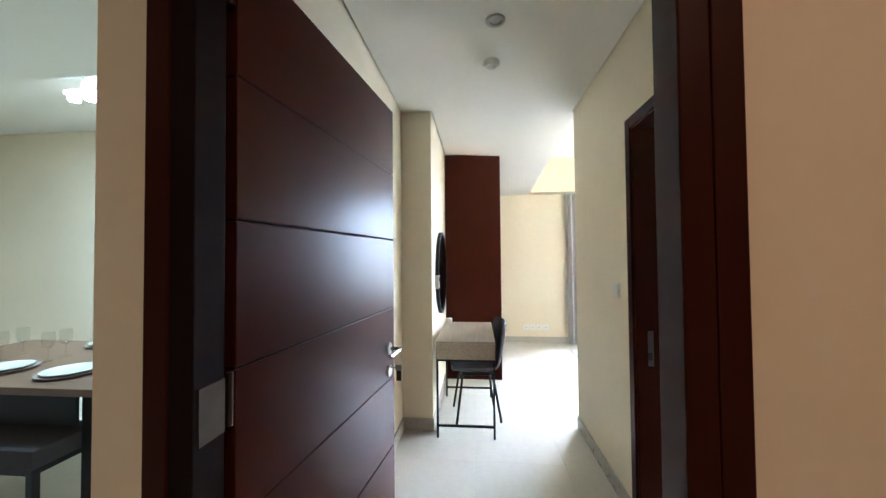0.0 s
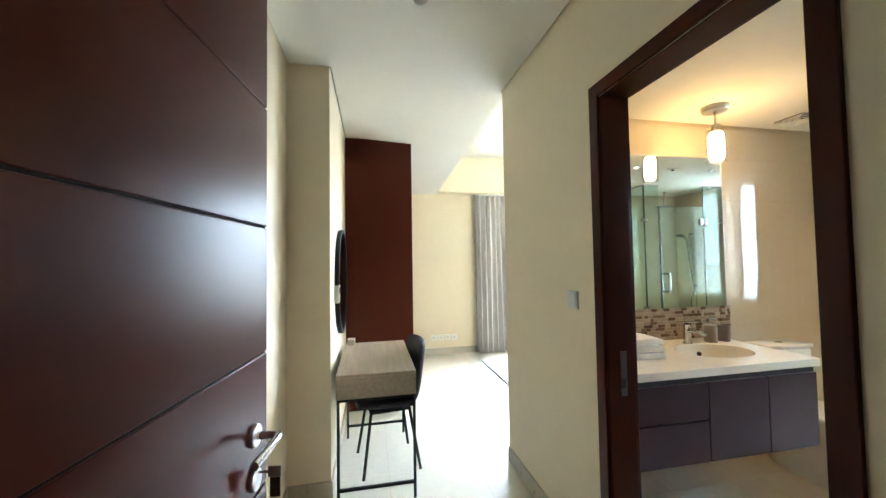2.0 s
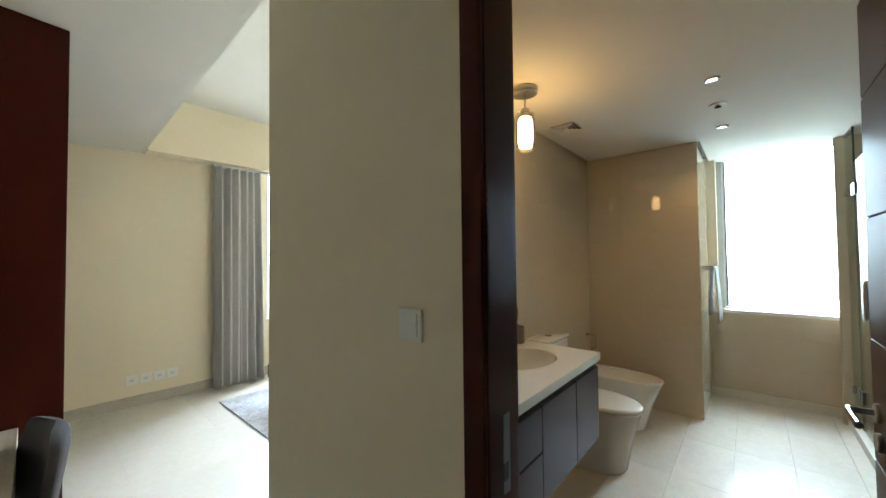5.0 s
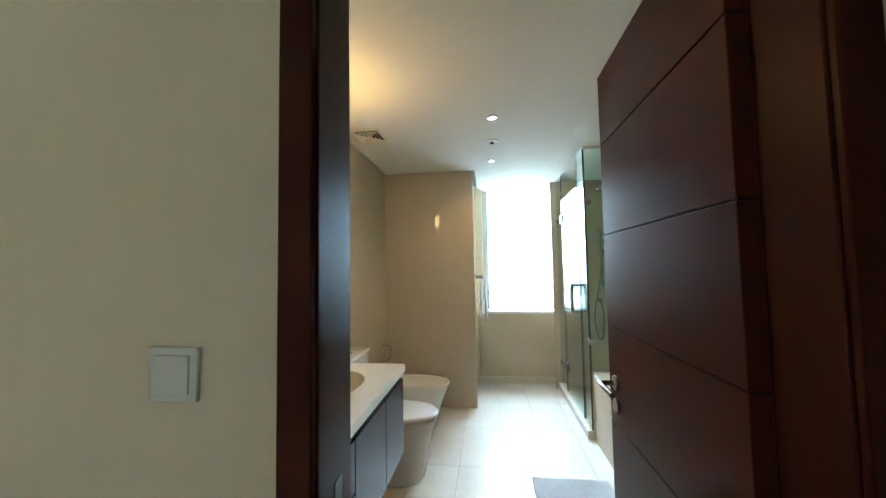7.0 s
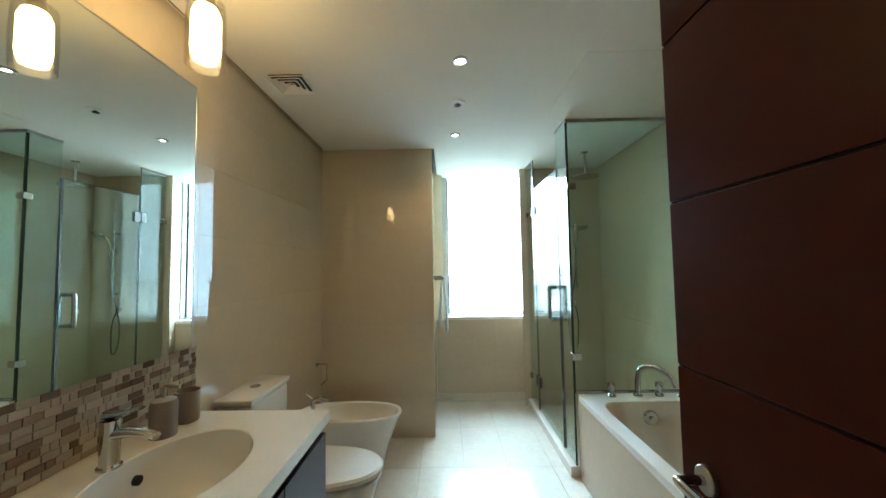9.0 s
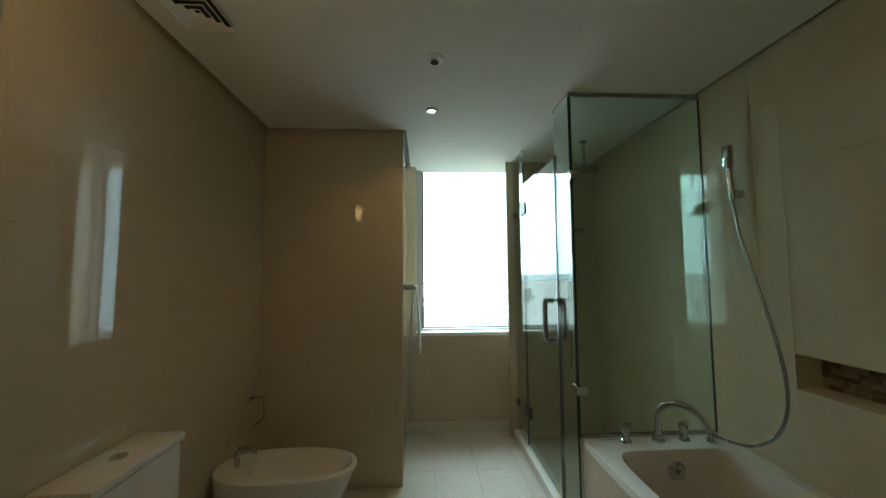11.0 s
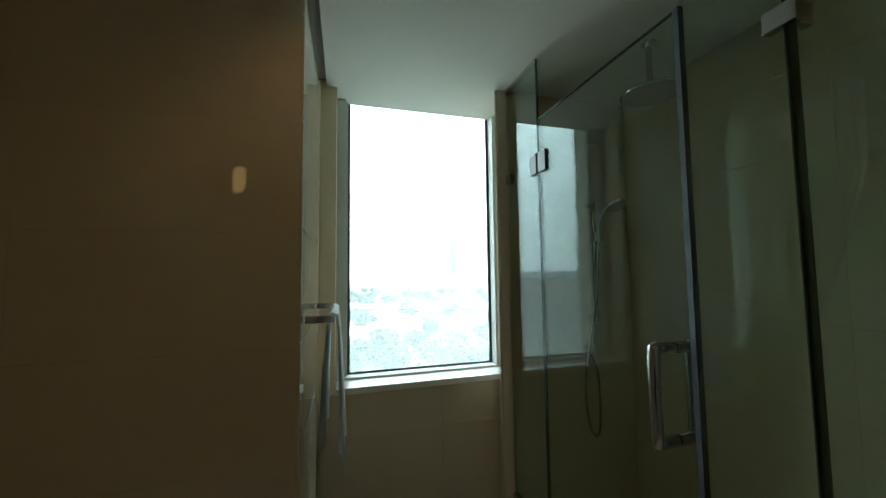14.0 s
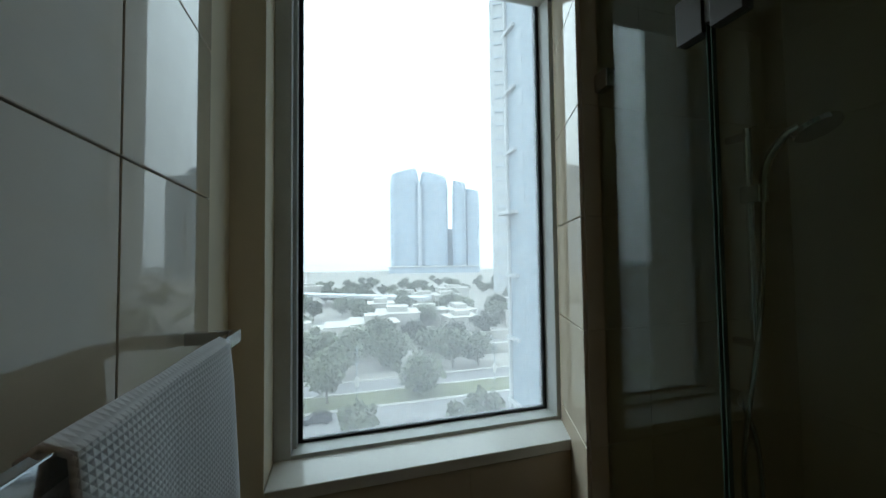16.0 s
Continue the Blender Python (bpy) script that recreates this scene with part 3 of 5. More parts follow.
# curtain
def curtain():
    c = thing("curtain", pose(2.31, 6.86, 0), "floor-length taupe curtain drawn to one side", "curtain")
    bm = bmesh.new()
    n, w = 90, 0.52
    random.seed(5)
    ph = [random.uniform(-0.6, 0.6) for _ in range(12)]
    def section(z, k):
        pts = []
        for i in range(n + 1):
            u = i / n
            wob = 0.055 * math.sin(u * 2 * math.pi * 6.0 + ph[int(u * 11)] * 0.5 + 0.4 * (1 - k)) + 0.02 * math.sin(u * 31 + 2 * k)
            pts.append(Vector((u * w * (0.93 + 0.07 * (1 - k)), 0.12 + wob * (0.75 + 0.25 * (1 - k)), z)))
        return pts + [p + Vector((0, 0.004, 0)) for p in reversed(pts)]
    loft(bm, [section(0.012 + 2.39 * k / 14, k / 14) for k in range(15)])
    part("cloth", bm, CURTAIN, c, "", True)
    part("track", boxes((-0.02, 3.0, 0.11, 0.14, 2.403, 2.428)), FRAMEW, c, "pale curtain track")
curtain()

rug = tagged(part("rug", boxes((2.235, 4.3, 5.0, 6.56, 0.001, 0.014), bevel=0.004), RUG), "grey mottled bedroom rug on the tiled floor", "rug")

# the dark foot of a bedroom chair that shows past the wall's end
st = thing("bench", pose(2.80, 6.05, 0.014), "dark upholstered bench standing on the rug", "bench")
part("seat", boxes((-0.25, 0.5, -0.2, 0.2, 0.20, 0.36), bevel=0.03), FABRIC, st, "", True)
for x in (-0.2, 0.45):
    for y in (-0.15, 0.15):
        part("leg", tube([(x, y, 0.0), (x, y, 0.21)], 0.014, 8), BLACK, st, "", True)

# ---------- dining corner ----------
dt = thing("dining_table", pose(-1.9, 3.27, 0), "dark wooden dining table laid for a meal", "table")
part("tabletop", boxes((-0.95, 0.85, -0.5, 0.5, 0.71, 0.75), bevel=0.004), DARKT, dt)
# apron is deep and black to stand for the shade under the tabletop too
for y in (-0.46, 0.44):
    part("apron", boxes((-0.82, 0.67, y, y + 0.02, 0.54, 0.7095), bevel=0.002), BLACK, dt, "black apron that also stands for the table's shade")
for x in (-0.85, 0.7):
    for y in (-0.4, 0.4):
        part("leg", boxes((x - 0.03, x + 0.03, y - 0.03, y + 0.03, 0, 0.71), bevel=0.003), BLACK, dt)
for px, py in ((-1.50, 3.0), (-1.98, 3.02), (-1.50, 3.62), (-1.98, 3.65), (-2.46, 3.04)):
    pl = thing("plate_setting", pose(px, py, 0.75), "stacked pale stoneware plates on the dining table", "plate", "table settings")
    part("charger", lathe([(0.0, 0.0005), (0.09, 0.0005), (0.15, 0.012), (0.15, 0.016), (0.09, 0.006), (0.0, 0.006)], 28), TAUPE, pl, "taupe charger plate", True)
    part("plate", lathe([(0.0, 0.0075), (0.08, 0.0075), (0.13, 0.024), (0.13, 0.028), (0.08, 0.013), (0.0, 0.013)], 28), PLATE, pl, "pale plate", True)
for px, py in ((-1.56, 3.20), (-1.65, 3.30), (-1.95, 3.22), (-1.96, 3.33), (-2.30, 3.22), (-2.34, 3.36)):
    wg = thing("wine_glass", pose(px, py, 0.75), "clear stemmed wine glass on the dining table", "glass", "wine glasses")
    part("bowl", lathe([(0.03, 0.0005), (0.03, 0.003), (0.004, 0.008), (0.004, 0.08), (0.03, 0.10), (0.036, 0.14), (0.030, 0.19), (0.028, 0.19), (0.033, 0.14), (0.027, 0.102), (0.0, 0.085)], 20), CLEAR, wg, "", True)
bn = thing("bench", pose(-1.95, 2.83, 0), "black upholstered bench pushed under the dining table", "bench")
part("seat", boxes((-0.75, 0.68, -0.17, 0.17, 0.39, 0.49), bevel=0.02), FABRIC, bn, "", True)
part("seat_frame", boxes((-0.72, 0.65, -0.15, 0.15, 0.355, 0.389), bevel=0.003), BLACK, bn)
for x in (-0.70, 0.63):
    for y in (-0.13, 0.13):
        part("leg", boxes((x - 0.018, x + 0.018, y - 0.018, y + 0.018, 0, 0.355), bevel=0.002), BLACK, bn)
dl = thing("ceiling_lamp", pose(-2.20, 3.60, 2.74), "two lit round spots under the raised ceiling", "lamp")
part("stem", tube([(0, 0, -0.004), (0, 0, 0.13)], 0.008, 8), STEEL, dl)
part("base", boxes((-0.12, 0.12, -0.04, 0.04, -0.03, -0.001), bevel=0.004), PLASTIC, dl)
for x in (-0.07, 0.07):
    part("spot", lathe([(0.0, -0.075), (0.035, -0.075), (0.04, -0.03), (0.0, -0.03)], 16, at=(x, 0, 0)), GLOWD, dl, "lit spot", True)

# ---------- bathroom ----------
# vanity
van = thing("vanity_cabinet", pose(1.802, 3.29, 0.37), "wall-hung dark brown vanity cabinet under a white worktop", "cabinet")
part("body", boxes((0.0, 1.328, 0.02, 0.565, 0, 0.29), (0.0, 1.328, 0.02, 0.034, 0.29, 0.425), (1.312, 1.328, 0.034, 0.565, 0.29, 0.425)), VANITY, van)
for a, b, c, d in ((0.004, 0.616, 0.0, 0.205), (0.004, 0.616, 0.215, 0.395)):
    part("drawer_front", boxes((a, b, 0, 0.018, c, d), bevel=0.002), VANITY, van)
for a, b in ((0.622, 0.994), (1.000, 1.328)):
    part("door", boxes((a, b, 0, 0.018, 0.0, 0.395), bevel=0.002), VANITY, van)
# near-black strips put the shade of the grip gaps into colour
part("grip_channel", boxes((0.004, 1.326, 0.012, 0.019, 0.397, 0.424), (0.004, 0.616, 0.012, 0.019, 0.206, 0.214)), GREYM, van, "recessed grip with its shade put in as near-black")


def worktop():
    """A worktop with an oval cut-out, its bowl hung beneath."""
    w = thing("vanity_worktop", pose(1.802, 3.28, 0.80), "white solid-surface worktop with an inset oval basin", "worktop")
    bm = bmesh.new()
    x1, y1, z0, z1 = 1.343, 0.585, 0.0, 0.04
    cx, cy, a, b = 0.965, 0.285, 0.225, 0.165
    n = 40
    hole = [(cx + a * math.cos(2 * math.pi * i / n), cy + b * math.sin(2 * math.pi * i / n)) for i in range(n)]
    outer = []
    for i in range(n):
        t = 2 * math.pi * i / n
        c, s = math.cos(t), math.sin(t)
        k = min(((x1 - cx) / c if c > 0 else (-cx / c if c < 0 else 1e9)), ((y1 - cy) / s if s > 1e-9 else (-cy / s if s < -1e-9 else 1e9)))
        outer.append((cx + c * k, cy + s * k))
    corners = [(x1, y1), (0, y1), (0, 0), (x1, 0)]
    for q in corners:
        j = min(range(n), key=lambda i: (outer[i][0] - q[0]) ** 2 + (outer[i][1] - q[1]) ** 2)
        outer[j] = q
    r = [[Vector((x, y, z)) for x, y in ring] for ring, z in ((hole, z0), (hole, z1 - 0.003), ([(cx + (x - cx) * 1.015, cy + (y - cy) * 1.015) for x, y in hole], z1), (outer, z1), (outer, z0))]
    loft(bm, r, closed=True)
    part("slab", bm, COUNTER, w)
    bowl = bmesh.new()
    rings = []
    for k in range(9):
        u = k / 8
        f = math.cos(u * math.pi / 2 * 0.92) ** 0.55
        rings.append([Vector((cx + a * 1.0 * f * math.cos(2 * math.pi * i / n), cy + b * f * math.sin(2 * math.pi * i / n), 0.034 - 0.15 * math.sin(u * math.pi / 2))) for i in range(n)])
    back = [[v + Vector(((v.x - cx) * 0.04, (v.y - cy) * 0.04, -0.012)) for v in ring] for ring in reversed(rings)]
    loft(bowl, rings + back, closed=False, caps=False)
    for ring in (rings[-1], back[0]):
        bowl.faces.new([bowl.verts.new(v) for v in ring])
    part("basin", bowl, WHITE, w, "white oval basin", True)
    part("drain", lathe([(0.0, 0.0), (0.022, 0.0), (0.024, 0.002), (0.022, 0.004), (0.0, 0.005)], 20, at=(cx, cy, -0.116)), CHROME, w, "chrome drain", True)
    ov = bmesh.new()
    loft(ov, [[Vector((cx + 0.05 + rr * math.cos(t), cy + 0.150 - yy, -0.020 + rr * math.sin(t))) for t in [2 * math.pi * i / 16 for i in range(16)]] for rr, yy in ((0.013, 0.0), (0.013, 0.012), (0.009, 0.014))])
    part("overflow", ov, GREYM, w, "dark overflow hole", True)
    return w


worktop()


def basin_mixer():
    f = thing("basin_mixer", pose(2.77, 3.745, 0.84), "chrome single-lever basin mixer on the worktop", "tap")
    part("body", lathe([(0.0, 0.0005), (0.028, 0.0005), (0.028, 0.006), (0.023, 0.010), (0.022, 0.10), (0.024, 0.125), (0.0, 0.13)], 20), CHROME, f, "", True)
    sp_ = bmesh.new()
    rings = []
    for y, z, w_, h in ((0.0, 0.085, 0.018, 0.016), (-0.05, 0.092, 0.017, 0.013), (-0.10, 0.088, 0.015, 0.010), (-0.125, 0.080, 0.014, 0.009)):
        rings.append([Vector((w_ * math.cos(t), y, z + h * math.sin(t))) for t in [2 * math.pi * i / 14 for i in range(14)]])
    loft(sp_, rings)
    part("spout", sp_, CHROME, f, "", True)
    lv = bmesh.new()
    rings = []
    for y, z, w_, h in ((0.012, 0.135, 0.020, 0.008), (-0.03, 0.142, 0.016, 0.006), (-0.085, 0.155, 0.011, 0.004)):
        rings.append([Vector((w_ * math.cos(t), y, z + h * math.sin(t))) for t in [2 * math.pi * i / 14 for i in range(14)]])
    loft(lv, rings)
    part("lever", lv, CHROME, f, "", True)


basin_mixer()
sd = thing("soap_dispenser", pose(2.95, 3.745, 0.84), "taupe stoneware soap dispenser on the worktop", "dispenser")
part("bottle", lathe([(0.0, 0.0005), (0.036, 0.0005), (0.038, 0.006), (0.038, 0.095), (0.034, 0.112), (0.014, 0.118), (0.0, 0.118)], 24), TAUPE, sd, "", True)
part("pump", tube([(0, 0, 0.117), (0, 0, 0.150), (0, -0.004, 0.156), (0, -0.05, 0.152)], 0.006, 8), STEEL, sd, "steel pump", True)
tm = tagged(part("tumbler", lathe([(0.0, 0.0005), (0.034, 0.0005), (0.038, 0.006), (0.039, 0.105), (0.036, 0.105), (0.034, 0.012), (0.0, 0.010)], 24), TAUPE, None, "", True), "taupe stoneware tumbler beside the soap dispenser", "tumbler")
tm.matrix_world = pose(3.06, 3.75, 0.84)


def folded_towel():
    t = thing("folded_towel", pose(2.20, 3.57, 0.84), "folded white hand towels stacked on the worktop", "towel")
    for k in range(3):
        bm = bmesh.new()
        z0 = 0.001 + k * 0.040
        rings = []
        for i in range(13):
            u = i / 12
            x = -0.14 + 0.28 * u
            h = 0.039 * (1 - 0.25 * (2 * u - 1) ** 6) + 0.002 * math.sin(9 * u + k)
            half = 0.10 + 0.003 * math.sin(7 * u + 2 * k)
            rings.append([Vector((x, half * c, z0 + h * s)) for c, s in ((-0.97, 0.1), (-1, 0.5), (-0.97, 0.9), (-0.5, 1.0), (0.5, 1.0), (0.97, 0.9), (1, 0.5), (0.97, 0.1), (0.5, 0.0), (-0.5, 0.0))])
        loft(bm, rings)
        part("fold", bm, TOWEL, t, "", True)


folded_towel()

# mirror above the basin
bm_ = thing("wall_mirror", pose(1.802, 3.86, 1.058), "large frameless bathroom mirror over the basin", "mirror")
part("mirror_glass", boxes((0.0, 1.412, -0.010, -0.002, 0, 1.047)), MIRROR, bm_)
part("edge_trim", boxes((1.412, 1.418, -0.012, -0.001, 0, 1.05), (0.0, 1.418, -0.012, -0.001, 1.047, 1.053)), STEEL, bm_, "slim steel edge")

# pendant
pn = thing("pendant_lamp", pose(2.87, 3.58, BZ), "small pendant lamp with a lit frosted core in clear glass", "lamp")
part("canopy", lathe([(0.0, -0.001), (0.074, -0.001), (0.074, -0.022), (0.068, -0.030), (0.0, -0.030)], 28), STEEL, pn, "brushed steel canopy", True)
part("stem", tube([(0, 0, -0.028), (0, 0, -0.12)], 0.006, 10), STEEL, pn, "", True)
part("holder", lathe([(0.0, -0.115), (0.022, -0.115), (0.024, -0.16), (0.0, -0.16)], 18), STEEL, pn, "", True)
part("cross_pin", tube([(-0.05, 0.02, -0.135), (0.05, -0.02, -0.135)], 0.0025, 6), STEEL, pn, "", True)
part("outer_glass", lathe([(0.042, -0.14), (0.052, -0.15), (0.056, -0.25), (0.054, -0.355), (0.051, -0.355), (0.053, -0.25), (0.049, -0.153), (0.040, -0.143)], 28), CLEAR, pn, "clear glass sleeve", True)
core = part("core", lathe([(0.0, -0.163), (0.032, -0.165), (0.041, -0.19), (0.042, -0.30), (0.034, -0.335), (0.0, -0.342)], 24), GLOWP, pn, "lit frosted glass core", True)
core.visible_shadow = False

# air vent
av = thing("ceiling_vent", pose(3.625, 3.64, BZ), "square four-way ceiling air vent", "vent")
part("backing", boxes((-0.085, 0.085, -0.085, 0.085, -0.004, -0.001)), GREYM, av)
for k in range(4):
    r0 = 0.095 - k * 0.024
    bm = bmesh.new()
    loft(bm, [[Vector((sx * r, sy * r, z)) for sx, sy in ((-1, -1), (1, -1), (1, 1), (-1, 1))] for r, z in ((r0 - 0.014, -0.005), (r0 - 0.012, -0.005), (r0, -0.0155), (r0 - 0.003, -0.0165))], closed=True)
    part("frame" if k == 0 else "louvre", bm, PLASTIC, av)
hatch = tagged(part("access_hatch", boxes((3.40, 4.0, 1.60, 2.17, BZ - 0.004, BZ - 0.0005), bevel=0.001), CEIL), "white access hatch set in the bathroom ceiling", "hatch", kind="structure")


def wc():
    t = thing("toilet", pose(3.555, 3.862, 0), "white back-to-wall toilet with a closed lid", "toilet")
    bm = bmesh.new()
    rings = [oval(0, -0.33, z, a, b, 32, f, 2.4) for z, a, b, f in ((0.0, 0.150, 0.31, 0.86), (0.012, 0.154, 0.315, 0.88), (0.20, 0.166, 0.32, 0.98), (0.32, 0.177, 0.323, 1.07), (0.385, 0.182, 0.325, 1.13), (0.395, 0.178, 0.32, 1.12))]
    part("pan", loft(bm, rings), WHITE, t, "", True)
    bm = bmesh.new()
    rings = [oval(0, -0.36, z, a, 0.20, 32, f, 2.2) for z, a, f in ((0.3955, 0.178, 1.68), (0.402, 0.186, 1.72), (0.418, 0.186, 1.72), (0.428, 0.176, 1.66), (0.431, 0.10, 1.2))]
    part("lid", loft(bm, rings), WHITE, t, "closed white lid", True)
    part("cistern", boxes((-0.185, 0.185, -0.165, -0.001, 0.38, 0.765), bevel=0.02), WHITE, t, "", True)
    part("cistern_lid", boxes((-0.19, 0.19, -0.172, -0.001, 0.766, 0.795), bevel=0.008), WHITE, t, "", True)
    part("flush_button", lathe([(0.0, 0.0), (0.024, 0.0), (0.024, 0.004), (0.0, 0.005)], 20, at=(0, -0.085, 0.7955)), CHROME, t, "chrome flush button", True)


wc()


def bidet():
    t = thing("bidet", pose(4.27, 3.862, 0), "white back-to-wall bidet with a chrome mixer", "bidet")
    bm = bmesh.new()
    outer = [oval(0, -0.33, z, a, b, 32, f, 2.4) for z, a, b, f in ((0.0, 0.145, 0.31, 0.76), (0.012, 0.149, 0.315, 0.78), (0.20, 0.162, 0.32, 0.92), (0.32, 0.177, 0.325, 1.06), (0.385, 0.185, 0.328, 1.14), (0.395, 0.182, 0.326, 1.13))]
    inner = [oval(0, -0.37, z, a, b, 32, f, 2.2) for z, a, b, f in ((0.395, 0.150, 0.20, 1.55), (0.37, 0.145, 0.19, 1.5), (0.30, 0.12, 0.15, 1.35), (0.26, 0.07, 0.08, 1.2))]
    part("pan", loft(bm, outer + inner), WHITE, t, "", True)
    part("mixer", tube(curve_points([(0, -0.10, 0.394), (0, -0.10, 0.46), (0, -0.13, 0.48), (0, -0.20, 0.465)], 4), 0.014, 10), CHROME, t, "chrome mixer", True)
    part("mixer_lever", tube([(0, -0.10, 0.475), (0.0, -0.05, 0.51)], 0.006, 8), CHROME, t, "chrome lever", True)


bidet()
ph = thing("paper_holder", pose(4.60, 3.86, 0.62), "chrome paper holder on the tiled wall", "paper holder")
part("plate", boxes((-0.03, 0.03, -0.008, -0.001, -0.012, 0.012), bevel=0.002), CHROME, ph)
part("hook", tube(curve_points([(0.02, -0.006, 0.0), (0.02, -0.07, 0.0), (0.02, -0.075, -0.02), (0.02, -0.075, -0.11), (0.0, -0.075, -0.12), (-0.10, -0.075, -0.12)], 4), 0.006, 8), CHROME, ph, "", True)


# bathtub
def bathtub():
    t = thing("bathtub", pose(2.46, 1.285, 0), "built-in white bathtub with a cream tiled apron", "bathtub")
    L, W, H = 1.69, 0.735, 0.53
    bm = bmesh.new()
    cx, cy = L / 2, W / 2 - 0.01
    n = 44
    def rect(hx, hy, z, p):
        return [Vector((cx + hx * math.copysign(abs(math.cos(t)) ** (2 / p), math.cos(t)), cy + hy * math.copysign(abs(math.sin(t)) ** (2 / p), math.sin(t)), z)) for t in [2 * math.pi * (i + 0.5) / n for i in range(n)]]
    rings = [rect(L / 2, W / 2 - 0.002, H - 0.035, 60), rect(L / 2, W / 2 - 0.002, H, 60), rect(L / 2 - 0.14, W / 2 - 0.075, H + 0.002, 9), rect(L / 2 - 0.15, W / 2 - 0.085, H - 0.01, 9),
             rect(L / 2 - 0.18, W / 2 - 0.10, H - 0.25, 7), rect(L / 2 - 0.24, W / 2 - 0.14, H - 0.40, 5), rect(L / 2 - 0.34, W / 2 - 0.20, H - 0.42, 4)]
    part("shell", loft(bm, rings, caps=False), ACRYL, t, "", True)
    bm = bmesh.new()
    bm.faces.new([bm.verts.new(v) for v in rings[-1]])
    part("tub_floor", bm, ACRYL, t, "", True)
    part("apron", boxes((0, L, W - 0.05, W - 0.015, 0, H - 0.036)), BTILE, t, "cream tiled apron")
    for x in (L - 0.03, 0.002):
        part("end_panel", boxes((x, x + 0.028, 0, W - 0.05, 0, H - 0.036)), BTILE, t)
    ov = bmesh.new()
    loft(ov, [[Vector((L - 0.158 - d, 0.35 + rr * math.cos(a), 0.445 + rr * math.sin(a))) for a in [2 * math.pi * i / 24 for i in range(24)]] for rr, d in ((0.043, 0.0), (0.043, 0.012), (0.036, 0.020), (0.012, 0.020), (0.010, 0.032))])
    part("overflow", ov, CHROME, t, "chrome overflow knob", True)
    return t


bathtub()


def tub_filler():
    f = thing("bath_filler", pose(4.098, 1.645, 0.532), "chrome deck-mounted bath filler with two knobs", "tap")
    part("base", lathe([(0.0, 0.0005), (0.030, 0.0005), (0.030, 0.008), (0.021, 0.014), (0.020, 0.03), (0.0, 0.032)], 20), CHROME, f, "", True)
    part("spout", tube(curve_points([(0, 0, 0.01), (0.0, -0.002, 0.10), (-0.012, -0.016, 0.165), (-0.045, -0.055, 0.195), (-0.085, -0.10, 0.185), (-0.12, -0.14, 0.145), (-0.135, -0.158, 0.095)], 6), 0.0165, 14), CHROME, f, "curved chrome spout", True)
    for y in (0.165, -0.135):
        k = part("knob_base", lathe([(0.0, 0.0005), (0.026, 0.0005), (0.024, 0.010), (0.014, 0.018), (0.013, 0.036), (0.0, 0.038)], 18, at=(0.0, y, 0)), CHROME, f, "", True)
        w = bmesh.new()
        loft(w, [oval(0.0, y, z, hx, hy, 20) for z, hx, hy in ((0.034, 0.012, 0.013), (0.05, 0.013, 0.022), (0.078, 0.012, 0.026), (0.088, 0.008, 0.020))])
        part("knob", w, CHROME, k, "flattened chrome knob", True)


tub_filler()


def hand_shower():
    h = thing("bath_hand_shower", pose(3.93, 1.285, 1.74), "chrome hand shower on a wall hook with a long hose", "shower")
    part("wall_hook", boxes((-0.02, 0.02, 0.0, 0.045, -0.02, 0.015), bevel=0.005), CHROME, h)
    part("handset", tube([(0, 0.05, -0.03), (0, 0.055, 0.12), (0, 0.058, 0.14)], 0.013, 12), CHROME, h, "", True)
    part("spray_head", boxes((-0.022, 0.022, 0.045, 0.075, 0.13, 0.235), bevel=0.008), CHROME, h, "", True)
    part("hose", tube(curve_points([(0, 0.05, -0.03), (-0.045, 0.06, -0.22), (-0.12, 0.062, -0.46), (-0.195, 0.068, -0.70), (-0.232, 0.085, -0.88), (-0.215, 0.11, -1.01), (-0.145, 0.135, -1.095), (-0.045, 0.138, -1.135), (0.06, 0.125, -1.155), (0.125, 0.11, -1.168)], 8), 0.0072, 10), HOSEM, h, "flexible steel hose", True)
    part("hose_base", lathe([(0.0, 0.0), (0.024, 0.0), (0.022, 0.012), (0.014, 0.02), (0.014, 0.046), (0.0, 0.05)], 16, at=(0.138, 0.107, -1.2075)), CHROME, h, "", True)


hand_shower()

# shower enclosure
SY = 2.02
def pane(name, r, th, label):
    p = part(name, boxes(r), SHOWERGLASS, th, label)
    p.visible_shadow = False
    return p

enc = thing("shower_enclosure", pose(0, 0, 0), "frameless clear glass shower enclosure with chrome clamps", "shower screen")
pane("fixed_panel", (4.152, 4.162, 1.30, SY - 0.006, 0.535, BZ - 0.004), enc, "clear glass panel over the tub end")
pane("fixed_panel", (4.165, 4.375, SY - 0.005, SY + 0.005, 0.075, BZ - 0.004), enc, "narrow clear glass panel")
pane("fixed_panel", (5.065, 5.36, SY - 0.005, SY + 0.005, 0.075, BZ - 0.004), enc, "narrow clear glass panel")
gd = pane("glass_door", (4.392, 5.055, SY - 0.005, SY + 0.005, 0.085, 2.065), enc, "clear glass door")
def edge(r, par):
    return part("glass_edge", boxes(r), GLASSEDGE, par, "dark green glass edge")
edge((4.151, 4.163, SY - 0.006, SY - 0.003, 0.535, BZ - 0.004), enc)
edge((4.152, 4.162, 1.2885, 1.2925, 0.535, BZ - 0.02), enc)
edge((4.1630, 4.1652, SY - 0.0055, SY + 0.0055, 0.075, BZ - 0.004), enc)
edge((5.063, 5.0652, SY - 0.0055, SY + 0.0055, 0.075, BZ - 0.004), enc)
